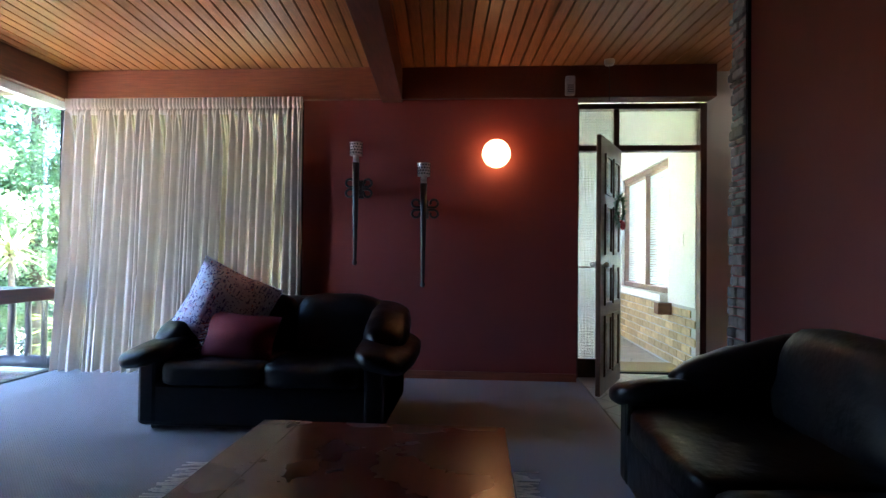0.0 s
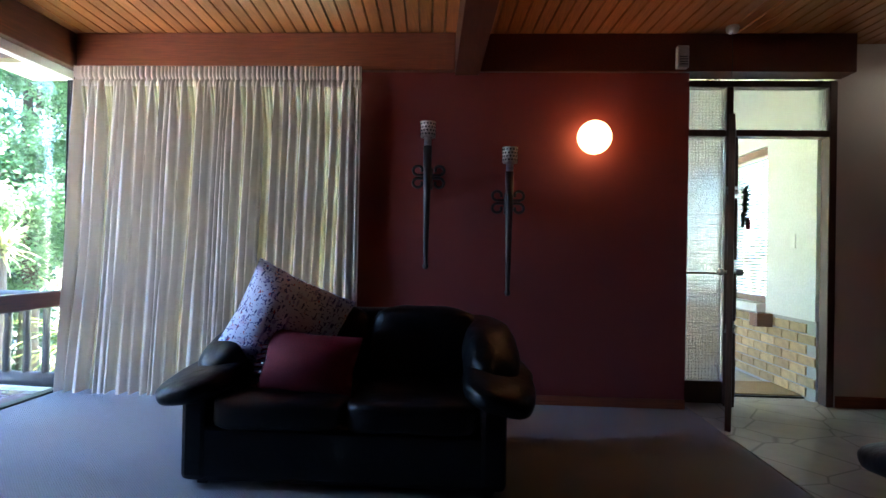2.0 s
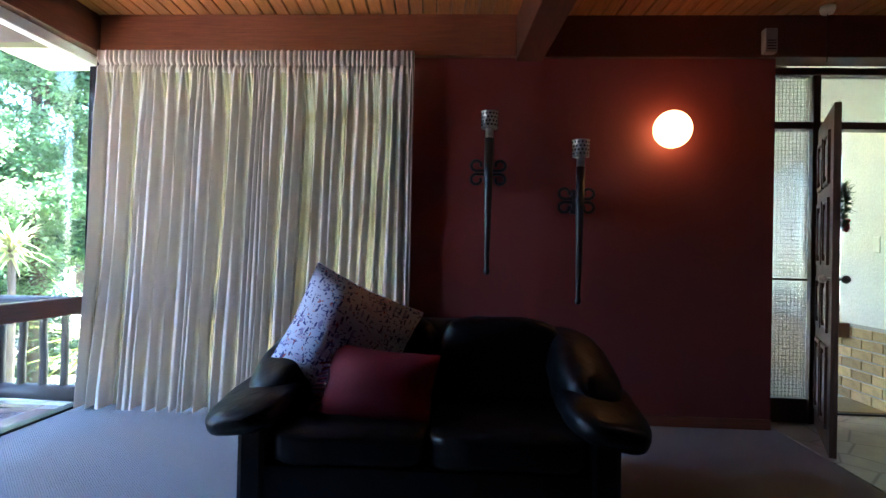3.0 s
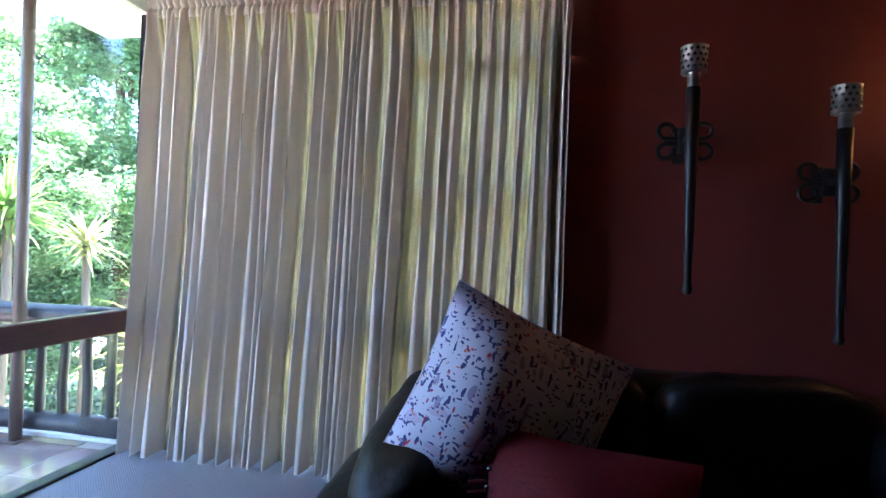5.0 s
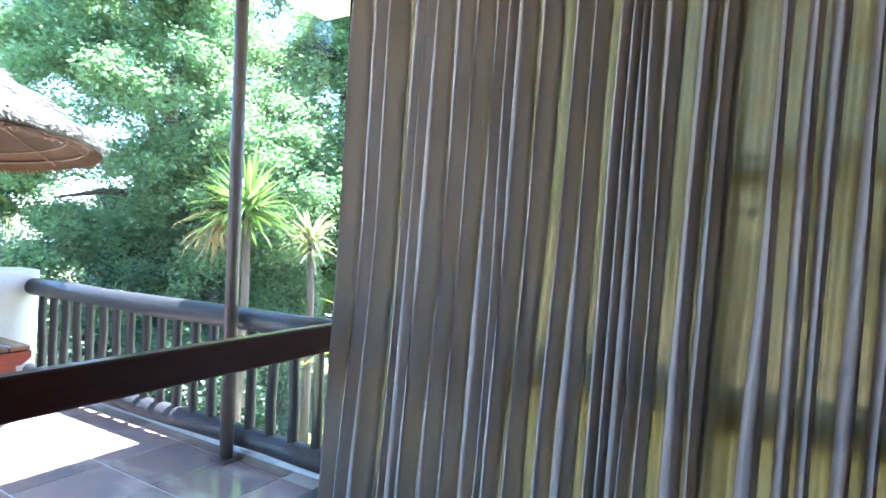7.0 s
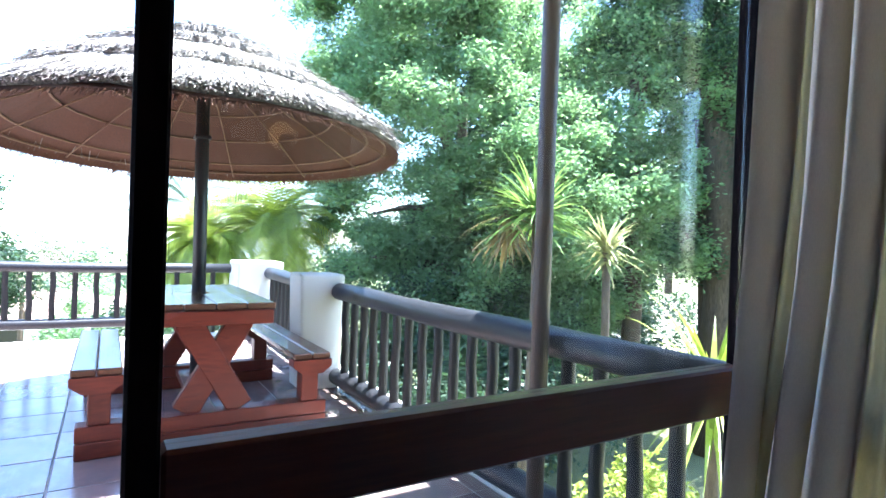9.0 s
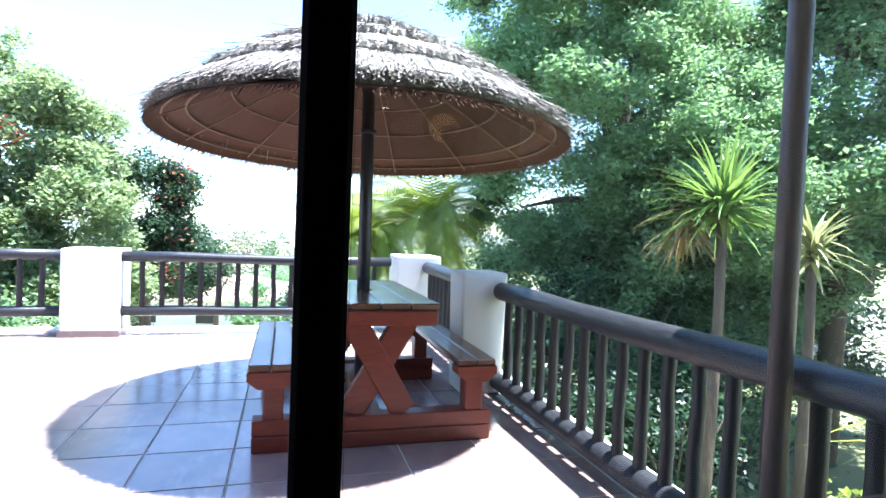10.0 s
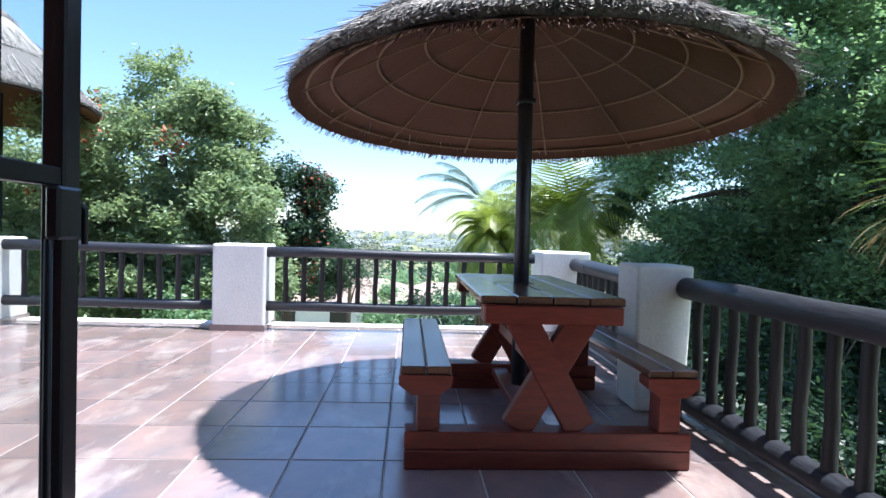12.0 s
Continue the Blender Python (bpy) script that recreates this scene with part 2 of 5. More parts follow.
def cracked(m, scale, dark):
    """Irregular joints between broken stones."""
    nt = m.node_tree
    p = nt.nodes["Principled BSDF"]
    base = p.inputs["Base Color"].links[0].from_socket
    vo, tc, r = nt.nodes.new("ShaderNodeTexVoronoi"), nt.nodes.new("ShaderNodeTexCoord"), nt.nodes.new("ShaderNodeMapRange")
    vo.feature = "DISTANCE_TO_EDGE"
    vo.inputs["Scale"].default_value = scale
    nt.links.new(tc.outputs["Object"], vo.inputs["Vector"])
    r.inputs[1].default_value, r.inputs[2].default_value, r.inputs[3].default_value, r.inputs[4].default_value = 0.004, 0.022, 0.85, 0.0
    nt.links.new(vo.outputs["Distance"], r.inputs[0])
    nt.links.new(mixed(nt, r.outputs[0], base, dark), p.inputs["Base Color"])


cracked(M_HALLTILE, 2.6, (0.10, 0.085, 0.065))
M_GLOBE = glow_material("lit_opal_glass", (1.0, 0.48, 0.15), 0.24)


# ---- mesh helpers ----
def box(bm, x0, x1, y0, y1, z0, z1, r=0.0, seg=2, m=None):
    """A box, its edges rounded by r, optionally moved by the matrix m."""
    vs = [bm.verts.new(Vector((x, y, z))) for x in (x0, x1) for y in (y0, y1) for z in (z0, z1)]
    fs = [bm.faces.new([vs[i] for i in f]) for f in ((0, 1, 3, 2), (4, 6, 7, 5), (0, 4, 5, 1), (2, 3, 7, 6), (0, 2, 6, 4), (1, 5, 7, 3))]
    if m is not None:
        bmesh.ops.transform(bm, matrix=m, verts=vs)
    if r:
        es = list({e for f in fs for e in f.edges})
        bmesh.ops.bevel(bm, geom=es, offset=r, segments=seg, affect="EDGES", profile=0.5)


def tube(bm, pts, radii, n=10, cap=True):
    """A round bar along the points, with a radius at each."""
    pts = [Vector(p) for p in pts]
    rings = []
    for i, p in enumerate(pts):
        d = (pts[min(i + 1, len(pts) - 1)] - pts[max(i - 1, 0)]).normalized()
        a = d.orthogonal().normalized() if abs(d.z) < 0.99 else Vector((1, 0, 0))
        if rings:
            a = (last - d * last.dot(d)).normalized()
        last = a
        b = d.cross(a)
        r = radii[i] if isinstance(radii, (list, tuple)) else radii
        rings.append([bm.verts.new(p + (a * math.cos(2 * math.pi * k / n) + b * math.sin(2 * math.pi * k / n)) * r) for k in range(n)])
    for r0, r1 in zip(rings, rings[1:]):
        for k in range(n):
            bm.faces.new((r0[k], r0[(k + 1) % n], r1[(k + 1) % n], r1[k])).smooth = True
    if cap:
        bm.faces.new(rings[0][::-1])
        bm.faces.new(rings[-1])


def lathe(bm, profile, n=24, c=(0, 0, 0), cap=True):
    """A turned shape from (radius, height) pairs round the upright through c."""
    rings = [[bm.verts.new((c[0] + r * math.cos(2 * math.pi * k / n), c[1] + r * math.sin(2 * math.pi * k / n), c[2] + z)) for k in range(n)] for r, z in profile]
    for r0, r1 in zip(rings, rings[1:]):
        for k in range(n):
            bm.faces.new((r0[k], r0[(k + 1) % n], r1[(k + 1) % n], r1[k])).smooth = True
    if cap:
        bm.faces.new(rings[0][::-1])
        bm.faces.new(rings[-1])


def mesh_of(name, bm, mat):
    me = bpy.data.meshes.new(name)
    bmesh.ops.recalc_face_normals(bm, faces=bm.faces[:])
    bm.to_mesh(me)
    bm.free()
    me.materials.append(mat)
    return me


def part(name, bm, mat, parent=None, label=""):
    """Links a bmesh as one mesh object under a thing or a part."""
    ob = new(name, mesh_of(name, bm, mat))
    if parent:
        ob.parent = parent
    return tagged(ob, label)


def structure(name, bm, mat, label, category="wall"):
    return tagged(part(name, bm, mat), label, category, kind="structure")


def thing(name, label, category, at=(0, 0, 0), turn=0, group=""):
    ob = new(name)
    ob.empty_display_size = 0.1
    ob.matrix_basis = pose(*at, 0, 0, turn)
    return tagged(ob, label, category, group)


def boxes(*rows, r=0.0):
    bm = bmesh.new()
    for row in rows:
        box(bm, *row, r=r)
    return bm


def soften(ob, levels=1):
    """Smooth shading and a light subdivision for padded shapes."""
    for p in ob.data.polygons:
        p.use_smooth = True
    if levels:
        mod = ob.modifiers.new("round", "SUBSURF")
        mod.levels = mod.render_levels = levels
    return ob


def one_box(name, mat, parent, x0, x1, y0, y1, z0, z1, r=0.004, label="", m=None):
    bm = bmesh.new()
    box(bm, x0, x1, y0, y1, z0, z1, r, 1, m)
    return part(name, bm, mat, parent, label)


# ---- the room ----
GX = -3.56          # glass wall
WY = 4.78           # red wall
FZ = -0.06          # terrace floor
CEIL = 2.74
structure("floor", boxes((GX - 0.03, 1.2, -3.0, 4.95, -0.12, 0.0), (1.2, 4.6, -3.0, 2.75, -0.12, 0.0)), M_CARPET, "grey loop-pile carpet with a fine rib", "carpet")
structure("hall_floor", boxes((1.205, 4.6, 2.755, 5.1, -0.12, 0.004)), M_HALLTILE, "pale cracked stone tiles in the entrance hall", "floor")
structure("wall_north", boxes((-1.27, 1.16, WY, WY + 0.2, 0, 2.46)), M_RED, "dark red painted plaster wall")
structure("wall_entrance", boxes((2.32, 4.6, 4.95, 5.12, 0, 2.74)), M_WHITE, "off-white painted wall beside the front door")
# Unseen wall, red so that it bounces little light back.
structure("wall_east", boxes((4.6, 4.75, -3.0, 5.12, 0, 2.74)), M_RED, "dark red painted wall")
structure("wall_south", boxes((-3.6, 3.4, -3.15, -3.0, 0, 2.74), (4.5, 4.75, -3.15, -3.0, 0, 2.74), (3.4, 4.5, -3.15, -3.0, 2.4, 2.74), (3.4, 4.5, -3.15, -3.0, 0, 0.3)), M_RED, "dark red painted wall")
# Added out of view: blocks window_4 from the sofas, not from the chimney wall.
structure("wall_light_block", boxes((3.2, 3.32, -3.0, -0.6, 0, 2.738)), M_RED, "unseen dark red wall added to keep window light off the sofas")
# Unseen wall, added at this length to cut the daylight from the south-west.
structure("wall_west", boxes((GX - 0.1, GX + 0.05, -3.0, 2.565, 0, 2.469)), M_RED, "dark red painted wall")
structure("wall_chimney", boxes((1.90, 4.6, 3.30, 3.50, 0, 2.74)), M_RED, "dark red painted wall with a stone-clad end")

# ceiling boards run towards the red wall; the joints are V grooves
bm = bmesh.new()
x = -4.6
while x < 5.8:
    w = 0.092
    vs = [bm.verts.new((x + dx, y, CEIL + dz)) for y in (-4.2, 6.2) for dx, dz in ((0.0, 0.028), (0.007, 0.0), (w - 0.007, 0.0), (w, 0.028))]
    for k in range(3):
        bm.faces.new((vs[k], vs[k + 1], vs[k + 5], vs[k + 4]))
    x += w
SKEW = Matrix.Translation((-0.46, 4.78, 0)) @ Matrix.Rotation(radians(4.2), 4, "Z") @ Matrix.Translation((0.46, -4.78, 0))
bmesh.ops.transform(bm, matrix=SKEW, verts=bm.verts)
for cut, way in (((-3.66, 0, 0), (-1, 0, 0)), ((4.74, 0, 0), (1, 0, 0)), ((0, 5.11, 0), (0, 1, 0)), ((0, -3.14, 0), (0, -1, 0))):
    bmesh.ops.bisect_plane(bm, geom=bm.verts[:] + bm.edges[:] + bm.faces[:], plane_co=cut, plane_no=way, clear_outer=True)
box(bm, -3.7, 4.75, -3.15, 5.12, CEIL + 0.03, CEIL + 0.1)
structure("ceiling", bm, M_PINE, "varnished pine tongue-and-groove ceiling boards", "ceiling")

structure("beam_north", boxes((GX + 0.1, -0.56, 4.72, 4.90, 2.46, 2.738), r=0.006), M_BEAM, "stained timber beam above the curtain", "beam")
# Carries on beam_north; the darker rail colour stands in for shade here.
structure("beam_entrance", boxes((-0.38, 2.32, 4.74, 4.92, 2.46, 2.738), r=0.006), M_FRAME_H, "stained timber beam above the red wall, darkened for shade", "beam")
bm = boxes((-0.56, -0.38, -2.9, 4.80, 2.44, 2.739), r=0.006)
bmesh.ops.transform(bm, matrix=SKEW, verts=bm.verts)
structure("beam_middle", bm, M_BEAM_Y, "dark stained timber ceiling beam, darkened further for shade", "beam")
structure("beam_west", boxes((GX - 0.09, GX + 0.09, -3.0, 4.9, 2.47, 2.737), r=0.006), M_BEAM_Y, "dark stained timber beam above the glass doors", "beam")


# skirting and the steel-grey alarm box
structure("baseboard", boxes((-1.27, 1.16, WY - 0.015, WY - 0.001, 0.0, 0.07), (2.33, 4.6, 4.933, 4.949, 0.004, 0.09), r=0.003), M_BEAM, "low stained timber skirting board", "skirting")

# ---- glass wall on the terrace side ----
win = tagged(thing("window_1", "dark timber glazed screen with a low middle rail", "window", (GX, 0, 0)), kind="structure")
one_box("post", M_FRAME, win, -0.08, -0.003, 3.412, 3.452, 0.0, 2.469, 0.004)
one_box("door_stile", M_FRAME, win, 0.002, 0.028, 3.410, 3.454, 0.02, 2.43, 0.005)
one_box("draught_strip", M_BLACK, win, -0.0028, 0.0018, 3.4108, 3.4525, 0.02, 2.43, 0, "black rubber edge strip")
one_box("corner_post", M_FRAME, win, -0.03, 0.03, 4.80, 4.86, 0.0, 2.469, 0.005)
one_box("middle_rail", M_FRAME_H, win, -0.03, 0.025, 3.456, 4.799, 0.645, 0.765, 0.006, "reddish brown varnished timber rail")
one_box("sill", M_BLACK, win, -0.06, 0.022, 3.456, 4.799, -0.05, 0.014, 0.004)
one_box("head_rail", M_SOFFIT, win, -0.045, 0.03, 2.566, 4.798, 2.40, 2.468, 0.004, "pale grey aluminium sliding track")
one_box("threshold", M_BLACK, win, -0.06, 0.03, 2.566, 3.40, -0.05, 0.012, 0.004, "black worn door threshold")
for z0, z1 in ((0.016, 0.643), (0.767, 2.398)):
    g = one_box("pane", M_GLASS, win, -0.004, 0.004, 3.458, 4.798, z0, z1, 0)
    g.visible_shadow = False

# the leaf that stands open, seen against the terrace
leaf = tagged(thing("door_2", "black framed glazed terrace door standing open", "door", (-3.62, 2.60, 0)), kind="structure")
one_box("end_stile", M_BLACK, leaf, -1.085, -1.035, -0.022, 0.022, -0.03, 2.38, 0.004)
one_box("hinge_stile", M_BLACK, leaf, -0.075, 0.0, -0.022, 0.022, -0.03, 2.38, 0.004)
one_box("top_rail", M_BLACK, leaf, -1.034, -0.077, -0.022, 0.022, 2.29, 2.38, 0.004)
one_box("bottom_rail", M_BLACK, leaf, -1.034, -0.077, -0.022, 0.022, -0.03, 0.09, 0.004)
one_box("lock_rail", M_BLACK, leaf, -1.034, -0.077, -0.018, 0.018, 1.018, 1.053, 0.003)
one_box("glazing_bar", M_BLACK, leaf, -0.885, -0.865, -0.015, 0.015, 1.054, 2.288, 0.002)
one_box("lock_case", M_BLACK, leaf, -1.045, -0.975, 0.0225, 0.05, 0.92, 1.016, 0.006)
bm = bmesh.new()
tube(bm, ((-0.97, 0.035, 0.0), (-0.97, 0.035, 0.5), (-0.97, 0.035, 0.921)), 0.007, 8)
part("shoot_bolt", bm, M_BLACK, leaf)
bm = bmesh.new()
tube(bm, ((-1.035, 0.023, 0.985), (-1.055, 0.042, 0.985), (-1.06, 0.045, 0.975), (-1.06, 0.045, 0.91)), 0.006, 8)
part("handle", bm, M_BLACK, leaf)
for z0, z1 in ((0.092, 1.017), (1.054, 2.288)):
    g = one_box("pane", M_GLASS, leaf, -1.033, -0.078, -0.003, 0.003, z0, z1, 0)
    g.visible_shadow = False

# unseen window, added behind the camera to light the chimney wall
win = tagged(thing("window_4", "unseen timber window added to light the chimney wall", "window", (3.95, -3.07, 0.3)), kind="structure")
for row in ((-0.548, -0.49, 0.002, 2.098), (0.49, 0.548, 0.002, 2.098), (-0.489, 0.489, 0.002, 0.06), (-0.489, 0.489, 2.04, 2.098), (-0.025, 0.025, 0.061, 2.039)):
    one_box("window_frame", M_FRAME, win, row[0], row[1], -0.04, 0.04, row[2], row[3], 0.004)
for x0, x1 in ((-0.489, -0.026), (0.026, 0.489)):
    g = one_box("pane", M_GLASS, win, x0, x1, -0.003, 0.003, 0.061, 2.039, 0)
    g.visible_shadow = False

# ---- window wall behind the curtain ----
win = tagged(thing("window_2", "timber window with ladder bars behind the curtain", "window", (0, 4.86, 0)), kind="structure")
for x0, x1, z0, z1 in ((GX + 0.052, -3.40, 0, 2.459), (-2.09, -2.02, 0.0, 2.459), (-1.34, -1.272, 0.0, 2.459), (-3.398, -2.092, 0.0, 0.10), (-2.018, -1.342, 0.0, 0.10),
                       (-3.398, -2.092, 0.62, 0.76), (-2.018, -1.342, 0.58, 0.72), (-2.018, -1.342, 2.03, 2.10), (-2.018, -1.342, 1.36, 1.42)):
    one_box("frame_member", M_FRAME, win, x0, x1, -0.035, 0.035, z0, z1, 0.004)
for x0, x1, z0, z1 in ((-3.397, -2.093, 0.102, 0.618), (-3.397, -2.093, 0.762, 2.458), (-2.017, -1.343, 0.102, 0.578), (-2.017, -1.343, 0.722, 1.358), (-2.017, -1.343, 1.422, 2.028), (-2.017, -1.343, 2.102, 2.458)):
    g = one_box("pane", M_GLASS, win, x0, x1, -0.003, 0.003, z0, z1, 0)
    g.visible_shadow = False
for k in range(8):
    z = 0.815 + k * 0.1525 + (0.012 if k > 3 else 0)
    one_box("burglar_bar", M_BLACK, win, -2.017, -1.343, -0.055, -0.043, z, z + 0.016, 0.002)
for xa in (-2.0, -1.36):
    one_box("bar_upright", M_BLACK, win, xa - 0.008, xa + 0.008, -0.0425, -0.0355, 0.70, 2.06, 0)

# ---- curtain ----
rng = random.Random(4)
curtain = thing("curtain", "closed cream cloth curtain hanging in deep pleats", "curtain", (0, 4.64, 0))
# where the folds stand along the track, at breast height
FOLDS = (-3.445, -3.33, -3.262, -3.131, -3.091, -3.041, -2.946, -2.867, -2.782, -2.734, -2.695, -2.612, -2.5, -2.434, -2.349, -2.312, -2.28, -2.255,
         -2.203, -2.111, -2.056, -1.908, -1.833, -1.78, -1.697, -1.632, -1.565, -1.472, -1.391, -1.323, -1.262, -1.238)


def curtain_mesh():
    """Gathered cloth: narrow rounded folds with flat sheer bays between, coloured darker for shade, pinched under the
    heading tape, lifted at the hem between the folds.
    """
    cols = []
    for k, (x0, x1) in enumerate(zip(FOLDS, FOLDS[1:])):
        gap, d, lift = x1 - x0, rng.uniform(-1, 1), rng.uniform(0.0, 0.05)
        depth = min(0.135, 0.045 + 1.3 * gap) * rng.uniform(0.85, 1.1)
        lean = rng.uniform(0.30, 0.5)
        n = max(14, int(gap / 0.003))
        for i in range(n):
            u = i / n
            w = u ** (math.log(0.5) / math.log(lean)) if gap > 0.03 else u
            edge = min(1.0, min(u, 1 - u) * gap / min(0.021, gap * 0.42))
            v = 1 - math.sqrt(1 - edge * edge)
            ripple = 0.012 * math.sin(math.pi * 2 * u * max(1, round(gap / 0.05))) * v * (1 if gap > 0.05 else 0)
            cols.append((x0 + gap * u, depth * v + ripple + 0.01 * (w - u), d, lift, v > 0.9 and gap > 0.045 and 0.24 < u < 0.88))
    cols.append((FOLDS[-1], 0.02, 0, 0, False))
    zs = [0.012, 0.05, 0.1, 0.2, 0.4, 0.6, 0.8, 1.0, 1.2, 1.4, 1.6, 1.8, 1.95, 2.05, 2.14, 2.21, 2.27, 2.31, 2.335, 2.35, 2.358, 2.368, 2.38, 2.40, 2.43, 2.455]
    bm = bmesh.new()
    rows = []
    for z in zs:
        drop = max(0.0, 1.1 - z)
        gather = min(1.0, max(0.0, (2.358 - z) / 0.36)) ** 0.8
        row = []
        for x, h, d, e, sheer in cols:
            u = (x + 3.445) / 2.177
            shift = (1 - u) * (-0.055 * drop + 0.022 * max(0.0, z - 1.1)) + 0.02 * (z - 1.1) * (1 if 0.01 < u < 0.97 else 0) + 0.012 * d * drop * (1 if 0.01 < u < 0.97 else 0)
            wob = 0.006 * math.sin(9 * u * math.pi + 2.6 * z + 4 * d) * gather * (1 if 0.01 < u < 0.97 else 0)
            body = h * (0.9 + 0.25 * noise.noise((u * 30, z * 1.1, 2.0)))
            pleat = 0.030 * abs(math.sin(u * 205 + 1.6 * math.sin(u * 37))) ** 0.8
            neck = 0.022 * math.exp(-((z - 2.362) / 0.014) ** 2)
            y = -0.02 + body * gather + (0.030 - pleat) * (1 - gather) + neck
            dz = (e * 0.3 + 0.004) * min(1.0, h / 0.06) * max(0.0, 1 - z / 0.2)
            row.append(bm.verts.new((x + shift + wob, y, z + dz)))
        rows.append(row)
    for r0, r1 in zip(rows, rows[1:]):
        for k in range(len(cols) - 1):
            fc = bm.faces.new((r0[k], r0[k + 1], r1[k + 1], r1[k]))
            fc.smooth = True
            # bays take the sheer cloth with shade in its colour
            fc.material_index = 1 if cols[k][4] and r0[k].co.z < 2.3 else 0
    return bm


part("cloth", curtain_mesh(), M_CURTAIN, curtain).data.materials.append(M_SHADED_BAY)
one_box("curtain_track", M_SOFFIT, curtain, -3.43, -1.28, 0.03, 0.055, 2.4555, 2.4595, 0.001)

# ---- globe lamp on the red wall ----
lamp = thing("wall_lamp", "lit opal glass globe wall lamp glowing warm orange", "wall lamp", (0.452, WY, 1.957))
bm = bmesh.new()
bmesh.ops.create_uvsphere(bm, u_segments=32, v_segments=20, radius=0.122, matrix=Matrix.Translation((0, -0.125, 0)))
for f in bm.faces:
    f.smooth = True
part("globe", bm, M_GLOBE, lamp)
bm = bmesh.new()
lathe(bm, ((0.06, 0.0), (0.06, 0.02), (0.045, 0.03)), 20)
bmesh.ops.rotate(bm, matrix=Matrix.Rotation(radians(90), 3, "X"), verts=bm.verts)
part("base", bm, M_SOFFIT, lamp)

# ---- wrought-iron torch sconces ----
M_CUP = material("pierced_silver_metal", (0.62, 0.60, 0.56), (0.40, 0.38, 0.35), rough=0.35, metal=0.9, grain=60, stain=9, bump=0.3)


def torch(at):
    t = thing("torch_sconce", "black turned wooden torch with pierced silver cup", "wall sconce", at, group="torches on the red wall")
    bm = bmesh.new()
    lathe(bm, ((0.004, -1.04), (0.017, -1.03), (0.021, -1.012), (0.014, -0.995), (0.015, -0.98), (0.02, -0.75), (0.026, -0.45), (0.03, -0.17)), 16)
    part("staff", bm, M_BLACK, t, "black lacquered tapered staff")
    bm = bmesh.new()
    lathe(bm, ((0.026, -0.1695), (0.026, -0.115), (0.034, -0.11)), 16)
    part("collar", bm, M_CUP, t, "silver metal collar")
    bm = bmesh.new()
    lathe(bm, ((0.036, -0.1095), (0.052, -0.108), (0.053, -0.004), (0.056, 0.0), (0.050, 0.0), (0.049, -0.10)), 20, cap=False)
    cup = part("cup", bm, M_CUP, t, "pierced silver metal cup")
    bm = bmesh.new()
    for row in range(4):
        for k in range(14):
            a = 2 * math.pi * (k + 0.5 * (row % 2)) / 14
            m = Matrix.Translation((0.0535 * math.cos(a), 0.0535 * math.sin(a), -0.09 + row * 0.024)) @ Matrix.Rotation(a, 4, "Z") @ Matrix.Rotation(radians(45), 4, "X")
            box(bm, -0.001, 0.001, -0.006, 0.006, -0.006, 0.006, m=m)
    part("piercing", bm, M_BLACK, cup)
    for sx in (-1, 1):
        for sz in (-1, 1):
            bm = bmesh.new()
            pts = []
            for k in range(15):
                a = radians(-80 + 290 * k / 14)
                r = 0.042 - 0.016 * k / 14
                pts.append((sx * (0.075 + r * math.cos(a)), 0.12, -0.37 + sz * (0.048 + r * math.sin(a) * 0.9)))
            pts = [(sx * 0.012, 0.12, -0.37 + sz * 0.012)] + pts
            tube(bm, pts, 0.0105, 6)
            part("scroll", bm, M_BLACK, t)
    bm = bmesh.new()
    box(bm, -0.03, 0.03, 0.105, 0.135, -0.43, -0.31, 0.008)
    box(bm, -0.012, 0.012, 0.0, 0.21, -0.385, -0.355, 0.004)
    part("bracket", bm, M_BLACK, t)
    part("wall_plate", boxes((-0.022, 0.022, 0.2105, 0.249, -0.45, -0.29), r=0.004), M_BLACK, t)
    return t


first = torch((-0.735, WY - 0.25, 2.028))
copy_thing(first, pose(-0.157, WY - 0.25, 1.853))

box_ = thing("alarm_box", "small grey plastic siren box on the beam", "alarm", (1.08, 4.739, 2.47))
part("case", boxes((-0.04, 0.04, -0.06, 0.0, 0, 0.16), r=0.008), material("grey_plastic", (0.34, 0.33, 0.32), rough=0.5, grain=80), box_)
part("grille", boxes(*[(-0.028, 0.028, -0.063, -0.0605, 0.02 + k * 0.018, 0.026 + k * 0.018) for k in range(4)]), M_BLACK, box_)

sensor = thing("smoke_detector", "small white ceiling detector with hanging cord", "detector", (1.39, 4.62, CEIL))
bm = bmesh.new()
lathe(bm, ((0.042, -0.001), (0.045, -0.02), (0.036, -0.045), (0.02, -0.05)), 20)
part("housing", bm, M_WHITE, sensor)
bm = bmesh.new()
tube(bm, ((0, 0, -0.05), (0.003, 0, -0.22), (0.0, 0.0, -0.36)), 0.003, 6)
part("cord", bm, M_BLACK, sensor)

# ---- entrance: fixed frame, open door ----
door = tagged(thing("door_1", "panelled dark wooden front door standing open", "door", (0, 4.99, 0)), kind="structure")
M_DOORFRAME = material("brown_painted_door_frame", (0.10, 0.045, 0.028), (0.06, 0.028, 0.018), rough=0.4, grain=12, stretch=(8, 8, 0.6), bump=0.1)
